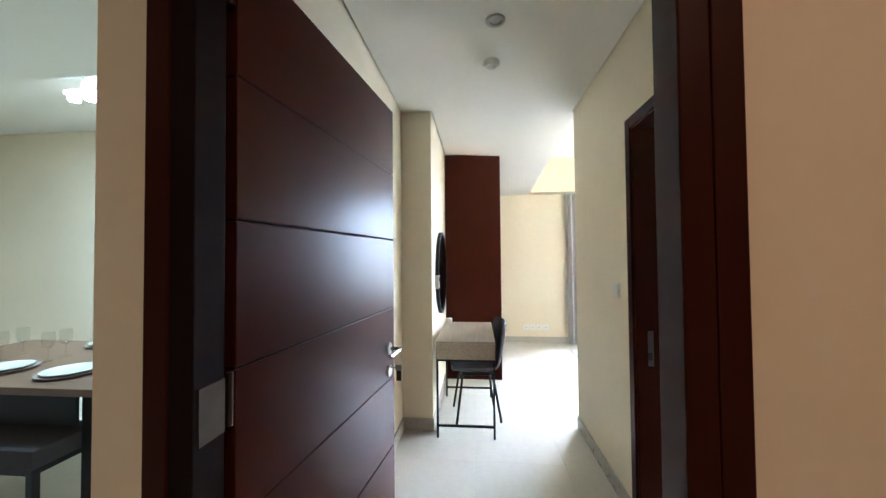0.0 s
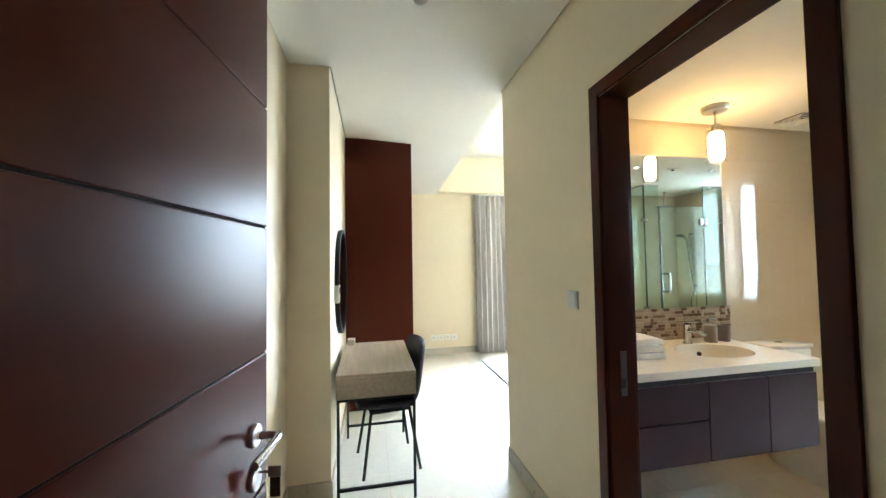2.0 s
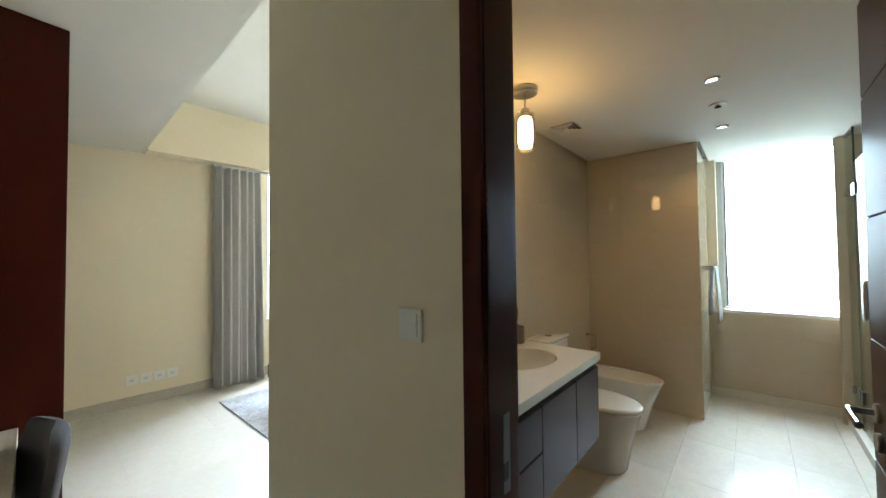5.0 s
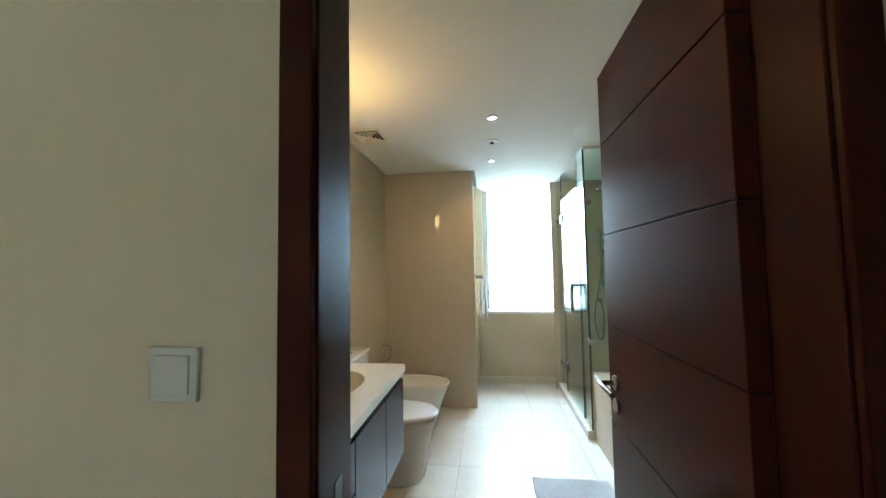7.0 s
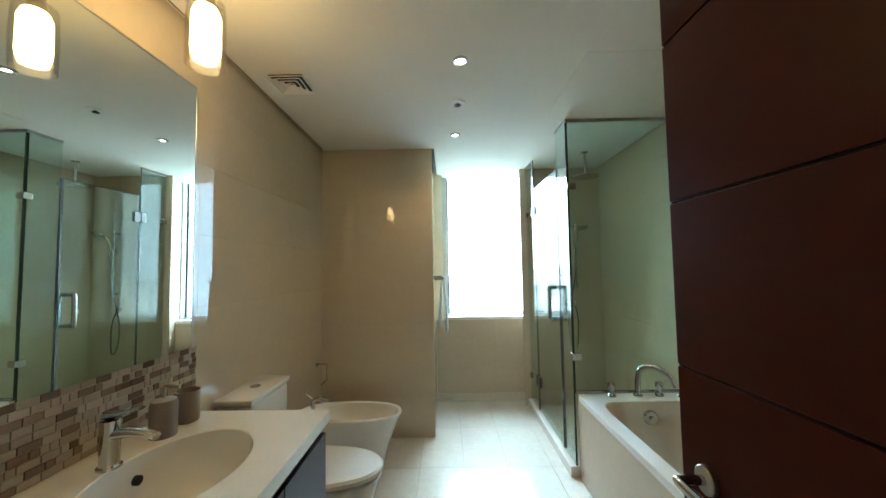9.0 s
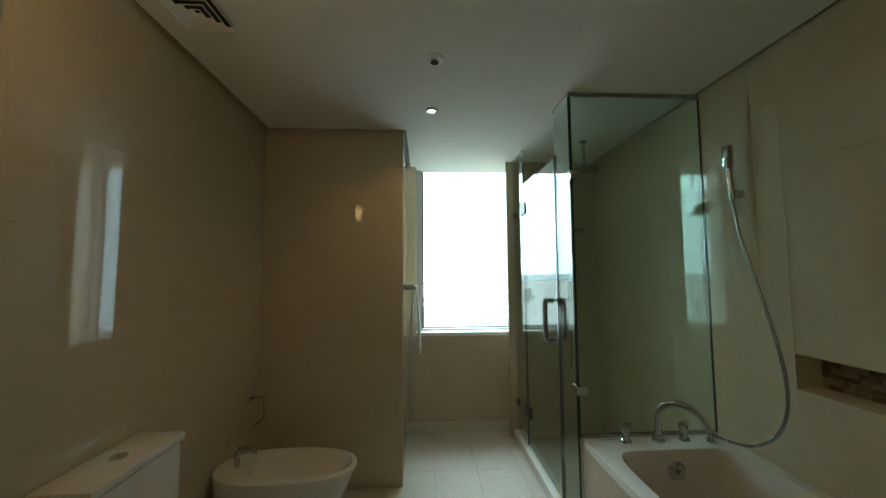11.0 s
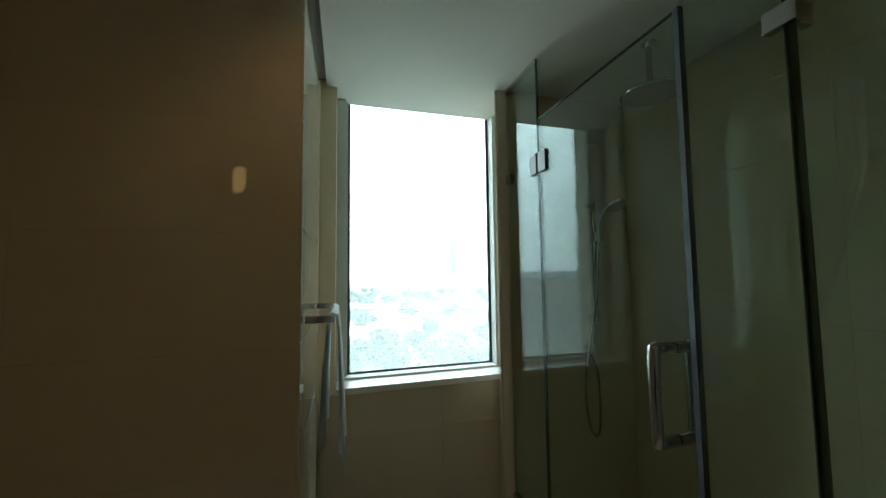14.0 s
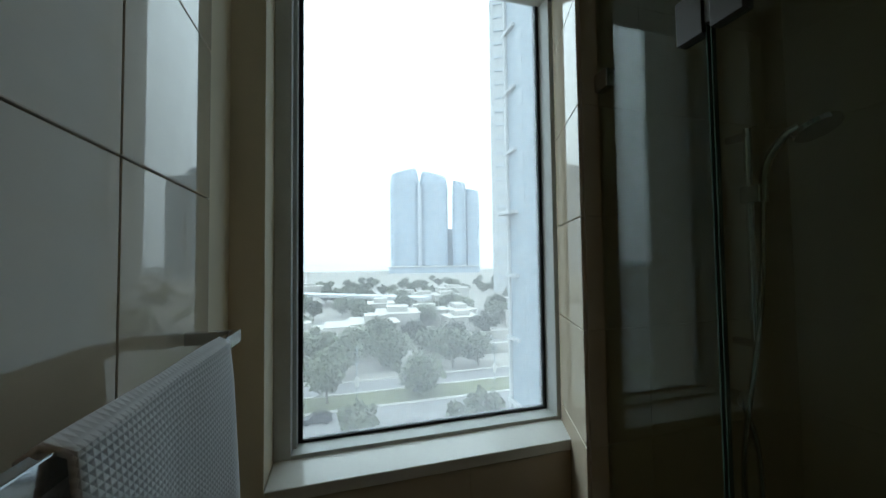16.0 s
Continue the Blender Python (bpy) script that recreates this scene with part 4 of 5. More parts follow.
edge((5.0548, 5.0568, SY - 0.0055, SY + 0.0055, 0.085, 2.065), gd)
edge((4.392, 5.055, SY - 0.0055, SY + 0.0055, 2.065, 2.0675), gd)
part("seal_strip", boxes((4.3765, 4.3915, SY - 0.009, SY + 0.009, 0.08, 2.069)), SEAL, gd, "steel-grey magnetic seal strip")
for r in ((4.149, 4.165, 1.29, SY + 0.008), (4.165, 4.377, SY - 0.008, SY + 0.008), (5.063, 5.36, SY - 0.008, SY + 0.008)):
    part("top_profile", boxes((*r, BZ - 0.02, BZ - 0.001)), STEEL, enc, "slim steel top profile")
# added steel strip imitates the dark line refracted at the glass's foot
part("base_profile", boxes((4.1485, 4.1655, 1.30, SY - 0.007, 0.5325, 0.548)), HOSEM, enc, "slim steel strip added for the dark refraction line")
for z in (1.89, 0.767):
    part("corner_clamp", boxes((4.142, 4.198, SY - 0.011, SY + 0.011, z - 0.022, z + 0.022), (4.147, 4.168, SY - 0.05, SY - 0.011, z - 0.022, z + 0.022), bevel=0.002), CHROME, enc, "chrome corner clamp")
for z in (1.87, 0.33):
    part("hinge", boxes((4.995, 5.052, SY - 0.014, SY + 0.014, z - 0.045, z + 0.045), (5.066, 5.12, SY - 0.014, SY + 0.014, z - 0.045, z + 0.045), (5.052, 5.066, SY - 0.009, SY + 0.009, z - 0.03, z + 0.03), bevel=0.002), DULLST, gd, "dull steel glass hinge")
for z in (1.868, 0.30):
    part("wall_clamp", boxes((5.315, 5.362, SY - 0.014, SY + 0.016, z - 0.024, z + 0.024), bevel=0.002), CHROME, enc, "chrome wall clamp")
for s in (1, -1):
    part("door_handle", tube(curve_points([(4.45, SY + s * 0.004, 1.20), (4.45, SY + s * 0.045, 1.20), (4.45, SY + s * 0.06, 1.185), (4.45, SY + s * 0.06, 0.985), (4.45, SY + s * 0.045, 0.97), (4.45, SY + s * 0.004, 0.97)], 6), 0.0155, 12), CHROME, gd, "chrome bow handle", True)
curb = tagged(part("shower_curb", boxes((4.165, 5.358, SY - 0.05, SY + 0.04, 0, 0.07), bevel=0.004), COUNTER), "white stone shower threshold", "threshold", kind="structure")
blk = bmesh.new()
loft(blk, [[Vector((x, y, z)) for x, y in ((5.368, 1.28), (5.368, 2.077), (5.66, 1.955), (5.775, 1.955), (5.775, 1.28))] for z in (0.0, BZ)])
structure("wall_shower_end", blk, PAINT, "wall block between the shower and the window")

# shower fittings
rs = thing("rain_shower", pose(4.85, 1.62, BZ), "round chrome rain shower on a ceiling arm", "shower")
part("arm", tube([(0, 0, -0.001), (0, 0, -0.20)], 0.012, 12), CHROME, rs, "", True)
part("flange", lathe([(0.0, -0.001), (0.03, -0.001), (0.03, -0.008), (0.0, -0.012)], 20), CHROME, rs, "", True)
part("head", lathe([(0.0, -0.19), (0.03, -0.195), (0.11, -0.21), (0.115, -0.218), (0.11, -0.224), (0.0, -0.224)], 32), CHROME, rs, "", True)
sl = thing("slide_rail_shower", pose(5.359, 1.56, 1.15, 0, 0, 90), "chrome hand shower on an upright slide rail", "shower")
part("rail", tube([(0, 0.055, -0.02), (0, 0.055, 0.62)], 0.010, 12), CHROME, sl, "", True)
for z in (0.0, 0.6):
    part("bracket", tube([(0, 0.001, z), (0, 0.06, z)], 0.012, 10), CHROME, sl, "", True)
part("slider", boxes((-0.02, 0.02, 0.04, 0.095, 0.40, 0.45), bevel=0.005), CHROME, sl)
part("handset", tube(curve_points([(0, 0.09, 0.40), (0, 0.10, 0.50), (-0.01, 0.14, 0.57), (-0.015, 0.17, 0.585)], 5), 0.011, 10), CHROME, sl, "", True)
hd = bmesh.new()
lathe([(0.0, 0.015), (0.03, 0.012), (0.05, 0.0), (0.048, -0.012), (0.0, -0.014)], 24, hd)
bmesh.ops.transform(hd, matrix=pose(-0.02, 0.20, 0.575, 25, 0, 0), verts=hd.verts)
part("spray_head", hd, CHROME, sl, "", True)
part("outlet", tube([(0.03, 0.001, -0.16), (0.03, 0.035, -0.16)], 0.022, 14), CHROME, sl, "chrome hose outlet", True)
part("hose", tube(curve_points([(0, 0.09, 0.40), (0.03, 0.09, 0.1), (0.10, 0.08, -0.30), (0.08, 0.08, -0.54), (0.02, 0.07, -0.56), (0.0, 0.05, -0.30), (0.03, 0.03, -0.16)], 8), 0.0068, 10), HOSEM, sl, "flexible steel hose", True)
# towel rail with towel
tr = thing("towel_rail", pose(4.80, 2.945, 1.27), "flat chrome towel rail on the tiled wall", "towel rail")
part("bar", boxes((0, 0.47, -0.082, -0.070, -0.011, 0.011), bevel=0.0015), CHROME, tr)
for x in (0.0, 0.455):
    part("bracket", boxes((x, x + 0.015, -0.070, -0.001, -0.011, 0.011), bevel=0.0015), CHROME, tr)


def hanging_towel():
    t = thing("hanging_towel", pose(4.85, 2.869, 1.27), "white waffle-weave towel hung over the chrome rail", "towel")
    bm = bmesh.new()
    n, w = 40, 0.33
    path = [(-0.018, -0.46), (-0.019, -0.36), (-0.017, -0.20), (-0.014, -0.05), (-0.010, 0.006), (0.0, 0.014), (0.010, 0.006), (0.014, -0.05), (0.020, -0.20), (0.022, -0.40)]
    rings = []
    for k, (dy, dz) in enumerate(path):
        drop = max(0.0, -dz)
        front = []
        for i in range(n + 1):
            u = i / n
            wave = (0.003 + 0.020 * drop / 0.5) * (1 + math.sin(u * 8.5 + 0.25 * k)) / 2 + 0.004 * drop / 0.5 * math.sin(u * 21 + 1)
            front.append(Vector((u * w + 0.01 * drop * math.sin(k), dy - (abs(wave) if dy < 0 else -abs(wave)), dz - 0.02 * u * (drop > 0.3))))
        rings.append(front)
    vs = [[bm.verts.new(p) for p in r] for r in rings]
    for a, b in zip(vs, vs[1:]):
        for i in range(n):
            bm.faces.new((a[i], a[i + 1], b[i + 1], b[i]))
    ob = part("cloth", bm, TOWEL, t, "", True)
    so = ob.modifiers.new("thickness", "SOLIDIFY")
    so.thickness = 0.004
    so.offset = 0


hanging_towel()
mat_ = tagged(part("bath_mat", boxes((2.95, 3.60, 2.09, 2.56, 0.001, 0.016), bevel=0.005), MATM), "grey bath mat on the floor beside the tub", "mat")

# lock plates and hinges
for nm, m, b in (("strike_plate", pose(1.760, 3.0625, 0.93), (-0.014, 0.014, -0.0015, 0.0, -0.09, 0.09)), ("strike_plate", pose(1.2225, 1.792, 0.93), (-0.0015, 0.0, -0.014, 0.014, -0.09, 0.09))):
    p = thing(nm, m, "brushed steel strike plate set in the door lining", "strike plate")
    part("plate", boxes(b), DULLST, p)
    part("bolt_hole", boxes((b[0] - 0.0004, b[1] * 0.5, b[2] - 0.0004, b[3] * 0.5, -0.06, -0.02)), GREYM, p, "dark bolt hole")
for z in (0.27, 1.135, 1.975):
    hb = boxes((0.3952, 0.3972, 1.699, 1.763, z - 0.05, z + 0.05))
    bmesh.ops.transform(hb, matrix=pose(0.392, 1.80, 0, 0, 0, 83.2).inverted(), verts=hb.verts)
    hp = part("hinge", hb, BRASS, LEAF1, "brass butt hinge")
    part("knuckle", tube([(-0.012, 0.004, z - 0.052), (-0.012, 0.004, z + 0.052)], 0.007, 10), BRASS, hp, "", True)
ky = thing("door_key", pose(0.392, 1.80, 0, 0, 0, 83.2) @ pose(0.84, 0, 0.94), "steel key with a brass tag in the door lock", "key")
part("blade", tube([(0, -0.008, 0), (0, -0.032, 0)], 0.003, 8), STEEL, ky, "", True)
part("bow", boxes((-0.002, 0.002, -0.058, -0.030, -0.012, 0.012), bevel=0.001), STEEL, ky)
part("tag", boxes((-0.0015, 0.0015, -0.056, -0.034, -0.055, -0.012), bevel=0.001), BRASS, ky, "brass tag")

# ---------- outdoors ----------
GZ = -23.0
SAND = material("pale_sandy_ground", (0.202, 0.189, 0.167), 0.9, vary=0.18, scale=0.05)
ASPH = material("grey_asphalt", (0.144, 0.140, 0.137), 0.85, vary=0.12, scale=0.4)
# leaf green is greyed to stand in for haze
LEAF = material("haze_greyed_green_leaves", (0.090, 0.102, 0.058), 0.7, vary=0.25, scale=1.5, island=0.35)
BARK = material("grey_bark", (0.122, 0.101, 0.079), 0.9, vary=0.2, scale=3)
VILLA = material("pale_render_villa", (0.360, 0.342, 0.310), 0.8, vary=0.08, scale=0.3)
# distance haze is put into the pale bluish tower colours
TOWERG = material("hazy_blue_grey_glass_facade", (0.331, 0.389, 0.454), 0.3, vary=0.06, scale=0.02)
TOWERD = material("grey_facade_bands", (0.302, 0.360, 0.425), 0.4, vary=0.05, scale=0.02)
CONC = material("pale_concrete_facade", (0.374, 0.382, 0.382), 0.7, vary=0.06, scale=0.5)

g = bmesh.new()
bmesh.ops.create_grid(g, x_segments=2, y_segments=2, size=4500, matrix=Matrix.Translation((1500, 0, GZ)))
structure("ground", g, SAND, "pale sandy city ground")
# this water is an added pale sheet that fades the far ground like haze
HAZE_SHEET = material("pale_haze_sheet", (0.30, 0.36, 0.38), 0.12, vary=0.05, scale=0.01)
structure("water", boxes((1100, 4400, -4200, 4200, GZ + 0.1, GZ + 0.25)), HAZE_SHEET, "pale glossy sheet added to whiten the hazy far ground")
for nm, x0, x1, y0, y1, tilt in (("road_1", 58, 66, -300, 300, 0), ("road_2", 74, 80, -300, 300, 0), ("road_3", 150, 162, -400, 400, 6)):
    b = boxes((x0, x1, y0, y1, GZ, GZ + 0.05))
    bmesh.ops.transform(b, matrix=pose(0, 0, 0, 0, 0, tilt), verts=b.verts)
    structure(nm, b, ASPH, "grey asphalt road", "road")

rnd = random.Random(11)


def tree(x, y, h, r, clumps=40, leaves=50):
    t = thing("tree", pose(x, y, GZ), "broad green street tree, greyed for the haze", "tree", "street trees")
    tr_ = bmesh.new()
    tube(curve_points([(0, 0, 0), (0.15, 0.1, h * 0.25), (-0.1, 0.1, h * 0.5), (0.1, 0, h * 0.75)], 4), 0.22, 8, tr_)
    for k in range(5):
        a = 2 * math.pi * k / 5 + rnd.random()
        tube([(0, 0, h * 0.35), (math.cos(a) * r * 0.35, math.sin(a) * r * 0.35, h * 0.6), (math.cos(a) * r * 0.7, math.sin(a) * r * 0.7, h * 0.78)], 0.09, 6, tr_)
    part("trunk", tr_, BARK, t)
    vs, fs = [], []
    for k in range(clumps):
        d3 = Vector((rnd.gauss(0, 1), rnd.gauss(0, 1), rnd.gauss(0, 1))).normalized() * rnd.random() ** 0.4
        c = Vector((d3.x * r * 0.82, d3.y * r * 0.82, h * (0.62 + 0.32 * d3.z)))
        cr = r * rnd.uniform(0.16, 0.30)
        for _ in range(leaves):
            d = Vector((rnd.gauss(0, 1), rnd.gauss(0, 1), rnd.gauss(0, 0.75))).normalized() * cr * rnd.uniform(0.6, 1.1)
            s = rnd.uniform(0.18, 0.42)
            u = Vector((rnd.gauss(0, 1), rnd.gauss(0, 1), rnd.gauss(0, 1))).normalized()
            w = u.orthogonal().normalized() * s
            i = len(vs)
            vs += [c + d + u * s, c + d + w, c + d - u * s, c + d - w]
            fs.append((i, i + 1, i + 2, i + 3))
    me = bpy.data.meshes.new("crown")
    me.from_pydata([tuple(v) for v in vs], [], fs)
    me.materials.append(LEAF)
    ob = new("crown", me)
    ob.parent = t
    return t


kinds = [tree(70, 5, 9.5, 5.2), tree(88, -9, 8.5, 4.6), tree(83, -22, 9, 5.5)]
spots = []
for x, y in ((84, 2.0), (70.4, -11.4), (83, -28), (112, -8)):
    spots.append((x, y))
for i in range(190):
    x = 84 + (rnd.random() ** 1.15) * 340
    y = -0.32 * (x) + rnd.uniform(-0.62, 0.62) * x
    spots.append((x, y))
small = tree(52, 0.6, 7.0, 3.2, 22, 34)
for x, y in ((49.5, -13.0), (53, -17.5)):
    copy_thing(small, pose(x, y, GZ - 0.5, 0, 0, 40 * y))
for x, y in spots:
    k = rnd.choice(kinds)
    copy_thing(k, pose(x, y, GZ - rnd.uniform(0, 2.2), 0, 0, rnd.uniform(0, 360)))


def villa(x, y, w, d, h):
    v = thing("villa", pose(x, y, GZ, 0, 0, rnd.choice((0, 4, -5, 90))), "pale flat-roofed villa behind trees", "house", "low villas")
    part("wall", boxes((-w / 2, w / 2, -d / 2, d / 2, 0, h)), VILLA, v)
    part("roof", boxes((-w / 2 - 0.3, w / 2 + 0.3, -d / 2 - 0.3, d / 2 + 0.3, h, h + 0.5), (-w / 4, w / 5, -d / 4, d / 4, h + 0.5, h + 2.3)), VILLA, v)
    for s in range(4):
        part("window", boxes((-w / 2 - 0.05, -w / 2 + 0.05, -d / 2 + d * (s + 0.3) / 4, -d / 2 + d * (s + 0.7) / 4, h * 0.4, h * 0.75)), ASPH, v)


for i in range(34):
    x = 105 + rnd.random() * 190
    villa(x, -0.32 * x + rnd.uniform(-0.6, 0.6) * x, rnd.uniform(9, 16), rnd.uniform(10, 22), rnd.uniform(4, 7))


def tower(az, dist, w, d, h, label, fins, lean=0.0, facade=None):
    """A tall tower with a bowed outline that narrows to a slanted top; pale upright fins on the front."""
    m = pose(dist * math.cos(radians(az)), dist * math.sin(radians(az)), GZ, 0, 0, az)
    t = thing("tower", m, label, "skyscraper", "distant towers")
    bm = bmesh.new()
    rings = []
    for k in range(15):
        u = k / 14
        f = 1 + 0.05 * math.sin(u * math.pi) - 0.45 * max(0.0, u - 0.86) ** 1.5 * 8 * abs(lean)
        ring = oval(0, lean * w * 0.2 * max(0.0, u - 0.7), h * u, d / 2, w / 2 * f, 28, 1.0, 3.2)
        rings.append([v + Vector((0, 0, -lean * (v.y / w) * h * 0.10 * max(0.0, u - 0.8) / 0.2)) for v in ring])
    loft(bm, rings)
    part("facade", bm, facade or TOWERG, t, "", True)
    for y in fins:
        part("fin", boxes((-d / 2 - 2.5, -d / 2 + 4, y * w - w * 0.035, y * w + w * 0.035, 0, h * 0.88)), FIN, t, "pale upright fin")
    for k in range(1, 24):
        part("floor_band", boxes((-d / 2 - 0.6, -d / 2 + 3, -w * 0.36, w * 0.36, h * k / 26, h * k / 26 + 1.0)), TOWERD, t)


FIN = material("white_facade_fin", (0.418, 0.454, 0.497), 0.5, vary=0.02, scale=0.02)
tower(-9.9, 900, 74, 50, 252, "hazy blue-grey glass skyscraper with a bowed outline", (-0.44,), 0.8)
tower(-14.3, 905, 72, 50, 246, "hazy blue-grey glass skyscraper with a bowed outline", (0.42, -0.1), -0.8)
tower(-17.0, 930, 20, 40, 108, "lower hazy glass tower between taller ones", ())
tower(-18.5, 900, 34, 40, 224, "slim hazy blue-grey skyscraper", (-0.4,), -0.4)
tower(-20.6, 910, 36, 40, 205, "slim hazy blue-grey skyscraper", (0.3,), -0.4)
tower(-25.6, 300, 24, 20, 290, "pale concrete apartment tower", (), 0.0, CONC)
pod = thing("podium", pose(800, -215, GZ, 0, 0, -14), "low pale podium at the foot of the towers", "building")
part("wall", boxes((-40, 40, -90, 110, 0, 13)), TOWERG, pod)
part("roof", boxes((-43, 43, -93, 113, 13, 15)), VILLA, pod)

# wing of this building with balcony slabs
wing = thing("building_wing", pose(26, -12.75, GZ), "pale concrete wing of the building with balcony slabs", "building")
WINGM = material("blue_grey_wing_cladding", (0.202, 0.245, 0.281), 0.45, vary=0.06, scale=0.4)
WINGD = material("grey_blue_wing_glass", (0.245, 0.281, 0.310), 0.2, vary=0.06, scale=0.4)
part("wall", boxes((-14, 9, -9, 0, 0, 75)), WINGM, wing)
part("corner_fin", boxes((9.0, 9.35, -2.0, 0.25, 0, 75)), CONC, wing)
for k in range(24):
    z = 2.6 + k * 2.9
    if k % 2 == 1:
        part("balcony", boxes((7.4, 9.6, 0.0, 0.95 if k == 9 else 0.32, z, z + 0.28)), CONC, wing)
    for x in (6.2, 3.2, 0.2, -2.8):
        part("window", boxes((x, x + 1.0, -0.1, 0.03, z + 0.9, z + 2.3)), WINGD, wing)

car = thing("car", pose(63, 6.2, GZ + 0.05, 0, 0, 90), "dark parked car on the road", "car")
cb = bmesh.new()
loft(cb, [[Vector((x, y * s, z)) for x, z in ((-2.2, 0.35), (2.2, 0.35), (2.25, 0.8), (1.2, 0.95), (0.6, 1.42), (-1.2, 1.45), (-2.0, 0.98), (-2.25, 0.85))] for y, s in ((-0.9, 0.95), (-0.8, 1.0), (0.8, 1.0), (0.9, 0.95))])
part("body", cb, BLACK, car)
for x in (-1.4, 1.4):
    for y in (-0.85, 0.85):
        part("wheel", tube([(x, y - 0.1, 0.32), (x, y + 0.1, 0.32)], 0.32, 16), RUBBER, car)

for x, y, a in ((61.5, -31, 90), (77, -12, 90), (78.5, -40, 90), (98, 6, 20), (101, 3.5, 20), (104, 1, 20), (96, -48, 0), (99, -48, 0)):
    copy_thing(car, pose(x, y, GZ + 0.05, 0, 0, a))
KERB = material("pale_kerb_stone", (0.446, 0.432, 0.396), 0.8, vary=0.08, scale=0.5)
for x in (57.6, 66.2, 73.6, 80.3):
    structure("kerb", boxes((x, x + 0.35, -300, 300, GZ, GZ + 0.2)), KERB, "pale stone kerb along the road", "kerb")
GRASS = material("dry_grass_verge", (0.094, 0.101, 0.050), 0.95, vary=0.3, scale=0.3)
structure("verge", boxes((67, 73.2, -300, 300, GZ, GZ + 0.12)), GRASS, "dry grass verge between the roads", "verge")
for x, y, l, a in ((92, -30, 26, 2), (103, -27, 24, 1), (95, 2, 22, -3), (108, -52, 30, 5), (121, -20, 34, 0), (138, -64, 40, -4)):
    w_ = thing("boundary_wall", pose(x, y, GZ, 0, 0, a), "long white boundary wall of a villa plot", "wall", "boundary walls")
    part("wall", boxes((-0.2, 0.2, -l / 2, l / 2, 0, 2.6)), VILLA, w_)
    part("coping", boxes((-0.3, 0.3, -l / 2 - 0.1, l / 2 + 0.1, 2.6, 2.75)), KERB, w_)
for y in (-52, -26.5, 0, 26):
    p_ = thing("street_lamp", pose(70, y, GZ), "slim grey street lamp on the verge", "street lamp", "street lamps")
    part("pole", tube([(0, 0, 0), (0, 0, 9)], 0.09, 8), TOWERD, p_, "", True)
    part("arm", tube([(-1.6, 0, 9.2), (0, 0, 9.0), (1.6, 0, 9.2)], 0.06, 6), TOWERD, p_, "", True)
    part("sign_box", boxes((-0.1, 0.1, -0.35, 0.35, 2.5, 4.2)), KERB, p_)
fly = thing("flyover", pose(215, 8, GZ, 0, 0, -38), "pale concrete flyover in the distance", "bridge")
part("deck", boxes((-5, 5, -60, 60, 5.5, 7.0)), CONC, fly)
for y in (-45, -15, 15, 45):
    part("pier", boxes((-1.2, 1.2, y - 1, y + 1, 0, 5.5)), CONC, fly)

# ---------- tiles: floors, bathroom walls, mosaic ----------
def tile_mesh(name, w, h, t, mat, c):
    """A flat tile in its own x-z plane, front towards -y, with a small chamfer."""
    bm = bmesh.new()
    a = [Vector((x, 0, z)) for x, z in ((0, 0), (w, 0), (w, h), (0, h))]
    b = [Vector((x, -t + c, z)) for x, z in ((0, 0), (w, 0), (w, h), (0, h))]
    d = [Vector((x, -t, z)) for x, z in ((c, c), (w - c, c), (w - c, h - c), (c, h - c))]
    loft(bm, [a, b, d])
    return finish(name, bm, mat)


meshes = {}


def lay(parent, mat, u0, u1, v0, v1, pu, pv, place, t=0.008, joint=0.0012, origin=(0, 0), name="tile"):
    """Tiles over a rectangle in u, v; place(u, v) gives the pose of a tile's corner."""
    i0, i1 = math.floor((u0 - origin[0]) / pu), math.ceil((u1 - origin[0]) / pu)
    j0, j1 = math.floor((v0 - origin[1]) / pv), math.ceil((v1 - origin[1]) / pv)
    for i in range(i0, i1):
        for j in range(j0, j1):
            a, b = max(u0, origin[0] + i * pu), min(u1, origin[0] + (i + 1) * pu)
            c, d = max(v0, origin[1] + j * pv), min(v1, origin[1] + (j + 1) * pv)
            if b - a < 0.01 or d - c < 0.01:
                continue
            key = (round(b - a, 4), round(d - c, 4), t, joint, mat.name)
            if key not in meshes:
                meshes[key] = tile_mesh(name, b - a - joint, d - c - joint, t, mat, joint * 0.4)
            ob = new(name, meshes[key])
            ob.parent = parent
            ob.matrix_world = place(a + joint / 2, c + joint / 2)


FL = bpy.data.objects["floor"]
# floor tiles: front face up
def on_floor(u, v):
    return Matrix(((1, 0, 0, u), (0, 0, 1, v), (0, -1, 0, -0.008), (0, 0, 0, 1)))
lay(FL, FLOOR, 0.16, 1.69, 1.70, 4.17, 0.6, 0.6, on_floor, joint=0.0007, origin=(0.25, 1.82), name="floor_tile")
lay(FL, FLOOR, 0.16, 5.95, 4.17, 7.10, 0.6, 0.6, on_floor, joint=0.0007, origin=(0.25, 1.82), name="floor_tile")
lay(FL, FLOOR, -3.4, 0.157, 0.5, 4.7, 0.6, 0.6, on_floor, origin=(0.25, 1.82), name="floor_tile")
lay(FL, FLOOR, 0.157, 2.6, 0.2, 1.70, 0.6, 0.6, on_floor, origin=(0.25, 1.82), name="floor_tile")
lay(FL, BFLOOR, 1.69, WX, 1.28, 3.87, 0.6, 0.3, on_floor, origin=(1.895, 2.14), name="floor_tile", joint=0.0013)
structure("baseboard_bath", boxes((5.52, 5.5318, 2.03, 2.946, 0, 0.075), bevel=0.002), BFLOOR, "beige skirting below the bathroom window", "baseboard")

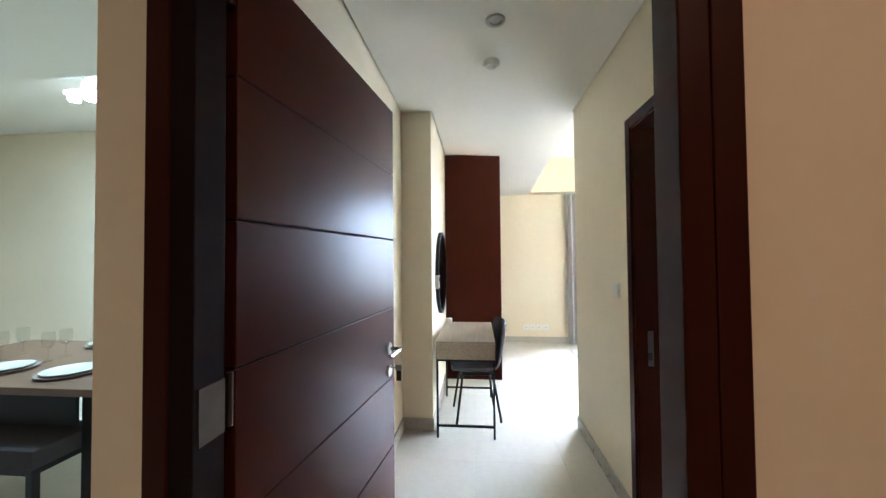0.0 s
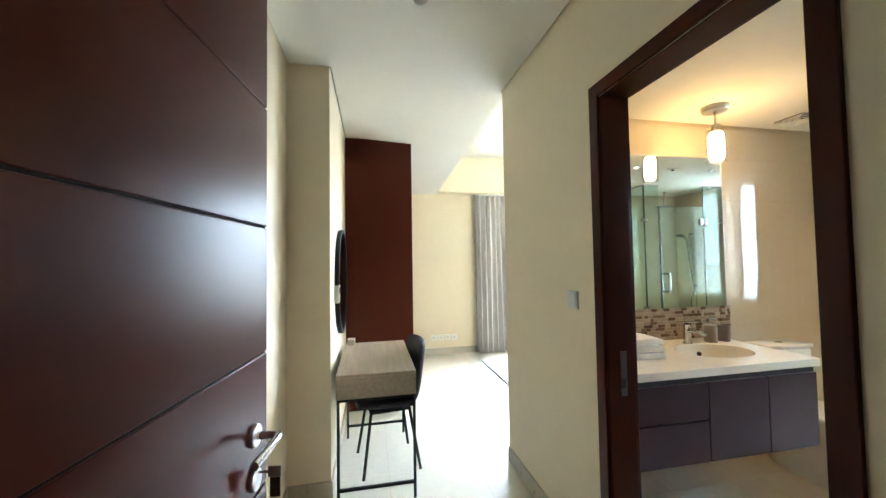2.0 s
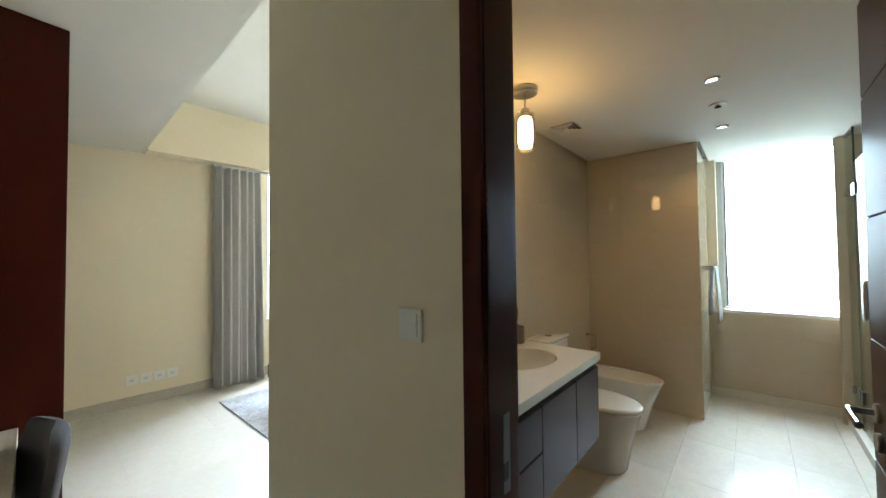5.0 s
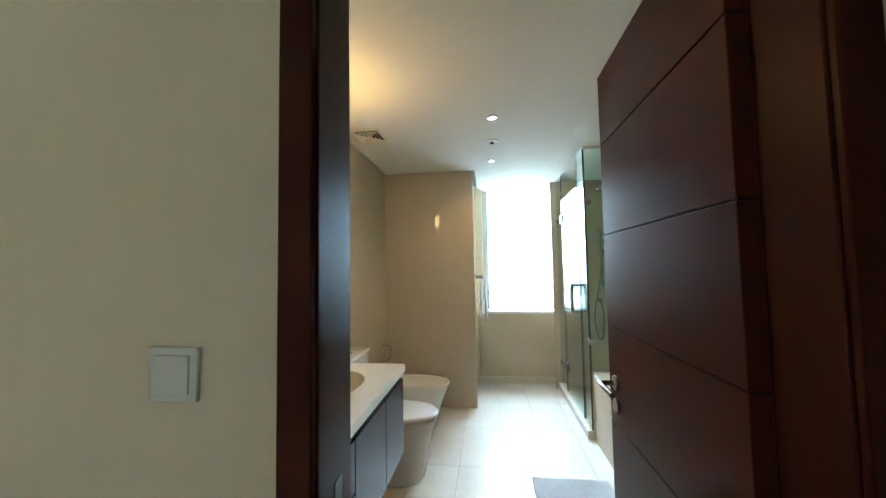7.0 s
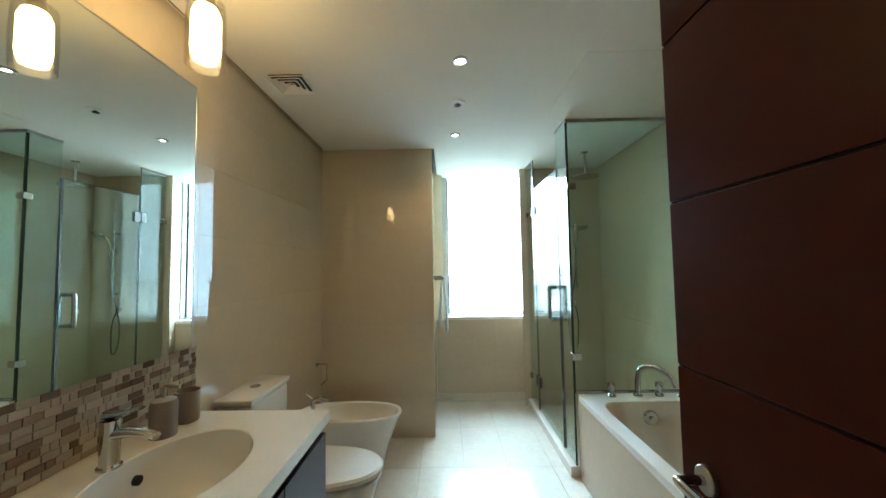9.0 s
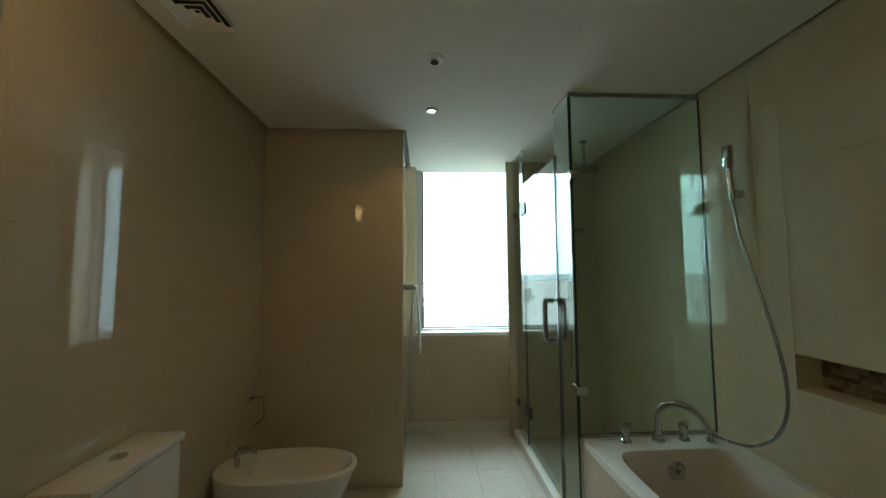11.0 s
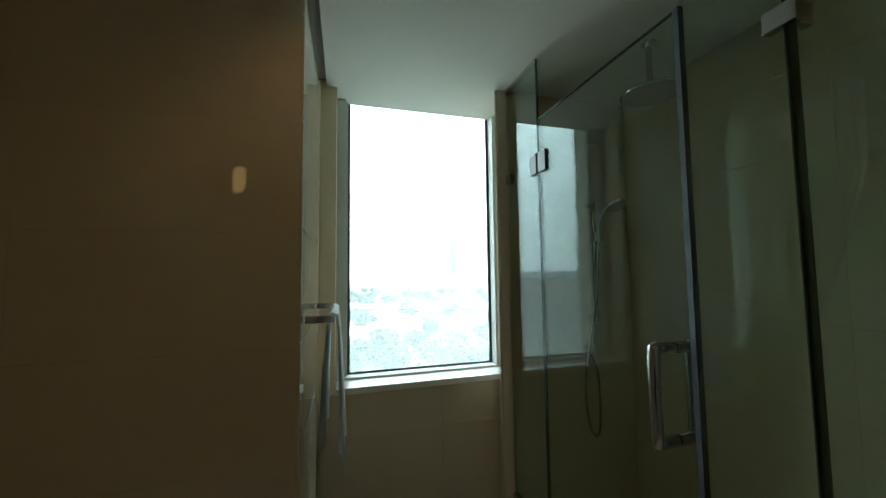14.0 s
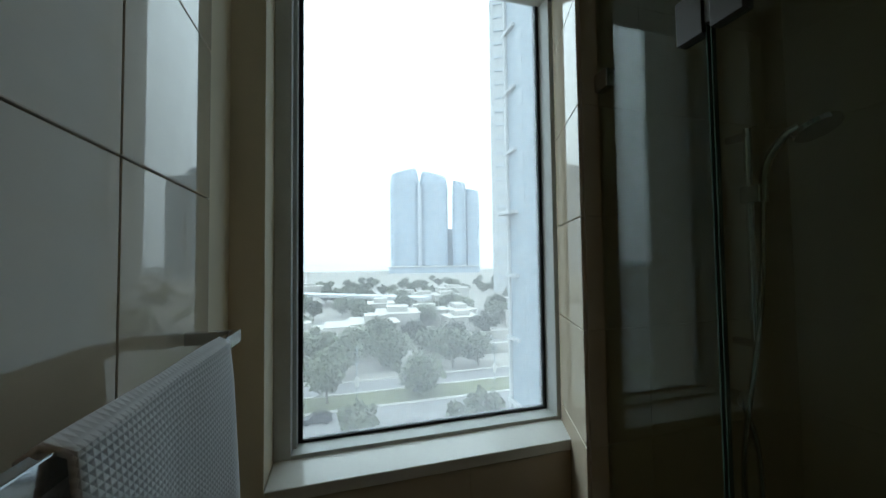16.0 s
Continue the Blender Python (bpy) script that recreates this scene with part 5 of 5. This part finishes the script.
def facing(axis, at):
    """Poses for tiles on an upright wall: the way that the tiles face, and the wall's place."""
    if axis == "-y":
        return lambda u, v: pose(u, at, v)
    if axis == "+y":
        return lambda u, v: Matrix(((-1, 0, 0, 0), (0, -1, 0, at), (0, 0, 1, v), (0, 0, 0, 1))) @ pose(-u, 0, 0)
    if axis == "-x":
        return lambda u, v: Matrix(((0, 1, 0, at), (1, 0, 0, u), (0, 0, 1, v), (0, 0, 0, 1)))
    return lambda u, v: Matrix(((0, -1, 0, at), (1, 0, 0, u), (0, 0, 1, v), (0, 0, 0, 1)))


TO = (4.46, 0.01)
W = lambda n: bpy.data.objects[n]
lay(W("wall_bath_north"), BTILE, 1.802, 4.735, 0, 2.36, 0.6, 0.3, facing("-y", 3.87), origin=TO, name="wall_tile", joint=0.0004)
lay(W("wall_bath_shaft"), BTILE, 2.955, 3.87, 0, 2.36, 0.6, 0.3, facing("-x", 4.735), origin=(2.955, 0.01), name="wall_tile", joint=0.0004)
lay(W("wall_window"), BTILE, 2.02, 2.947, 0, 0.815, 0.6, 0.3, facing("-x", WX), origin=(2.345, 0.01), name="wall_tile", joint=0.0007)
lay(W("wall_bath_shaft"), BTILE, 4.727, 5.38, 0, 2.36, 0.6, 0.3, facing("-y", 2.955), origin=(4.48, 0.025), name="wall_tile", joint=0.003)
lay(W("wall_shower_end"), BTILE, 1.28, 2.077, 0, 2.345, 0.6, 0.3, facing("-x", 5.368), origin=(1.28, 0.01), name="wall_tile", joint=0.0006)
_slant = pose(5.362, 2.0795, 0, 0, 0, math.degrees(math.atan2(-0.122, 0.292)))
lay(W("wall_shower_end"), BTILE, 0.0, 0.31, 0, 2.345, 0.6, 0.3, lambda u, v: _slant @ Matrix(((-1, 0, 0, 0), (0, -1, 0, 0), (0, 0, 1, v), (0, 0, 0, 1))) @ pose(-0.31 + u, 0, 0), origin=(0, 0.01), name="wall_tile", joint=0.003)
for u0, u1, v0, v1 in ((1.81, 3.05, 0, 2.36), (3.735, 5.36, 0, 2.36), (3.05, 3.735, 0, 0.89), (3.05, 3.735, 1.03, 2.36)):
    lay(W("wall_bath_south"), BTILE, u0, u1, v0, v1, 0.6, 0.3, lambda u, v: Matrix(((-1, 0, 0, 0), (0, -1, 0, 1.28), (0, 0, 1, v), (0, 0, 0, 1))) @ pose(-u, 0, 0) @ Matrix.Diagonal((-1, 1, 1, 1)), origin=TO, name="wall_tile", joint=0.0006)

# mosaic strip behind the basin, and in the tub niche
rm_ = random.Random(3)
bs = thing("mosaic_backsplash", pose(1.802, 3.862, 0.842), "brown and beige mosaic splashback above the worktop", "splashback")
bs["kind"] = "structure"
part("backing", boxes((0, 1.45, -0.003, -0.0005, 0, 0.215)), MGROUT, bs)


def mosaic(parent, x0, x1, y, rows, rh, face=-1):
    for k in range(rows):
        x = x0
        while x < x1 - 0.008:
            w = min(rm_.choice((0.0225, 0.0225, 0.0225, 0.045, 0.045, 0.052)), x1 - x)
            kind = BROWNM if rm_.random() < 0.36 else TANM
            key = ("mosaic", round(w, 4), kind.name)
            if key not in meshes:
                meshes[key] = tile_mesh("mosaic_tile", w - 0.0022, rh - 0.0022, 0.0035, kind, 0.0007)
            ob = new("mosaic_tile", meshes[key])
            ob.parent = parent
            ob.matrix_local = pose(x + 0.001, y, k * rh + 0.001) if face < 0 else pose(x + w - 0.001, y, k * rh + 0.001, 0, 0, 180)
            x += w


mosaic(bs, 0.0, 1.45, -0.003, 10, 0.0215)
nb = thing("niche_mosaic", pose(3.05, 1.17, 0.892), "brown mosaic lining of the tub niche", "splashback")
nb["kind"] = "structure"
part("backing", boxes((0, 0.685, 0.0005, 0.003, 0, 0.136)), MGROUT, nb)
mosaic(nb, 0.0, 0.685, 0.003, 6, 0.0226, 1)
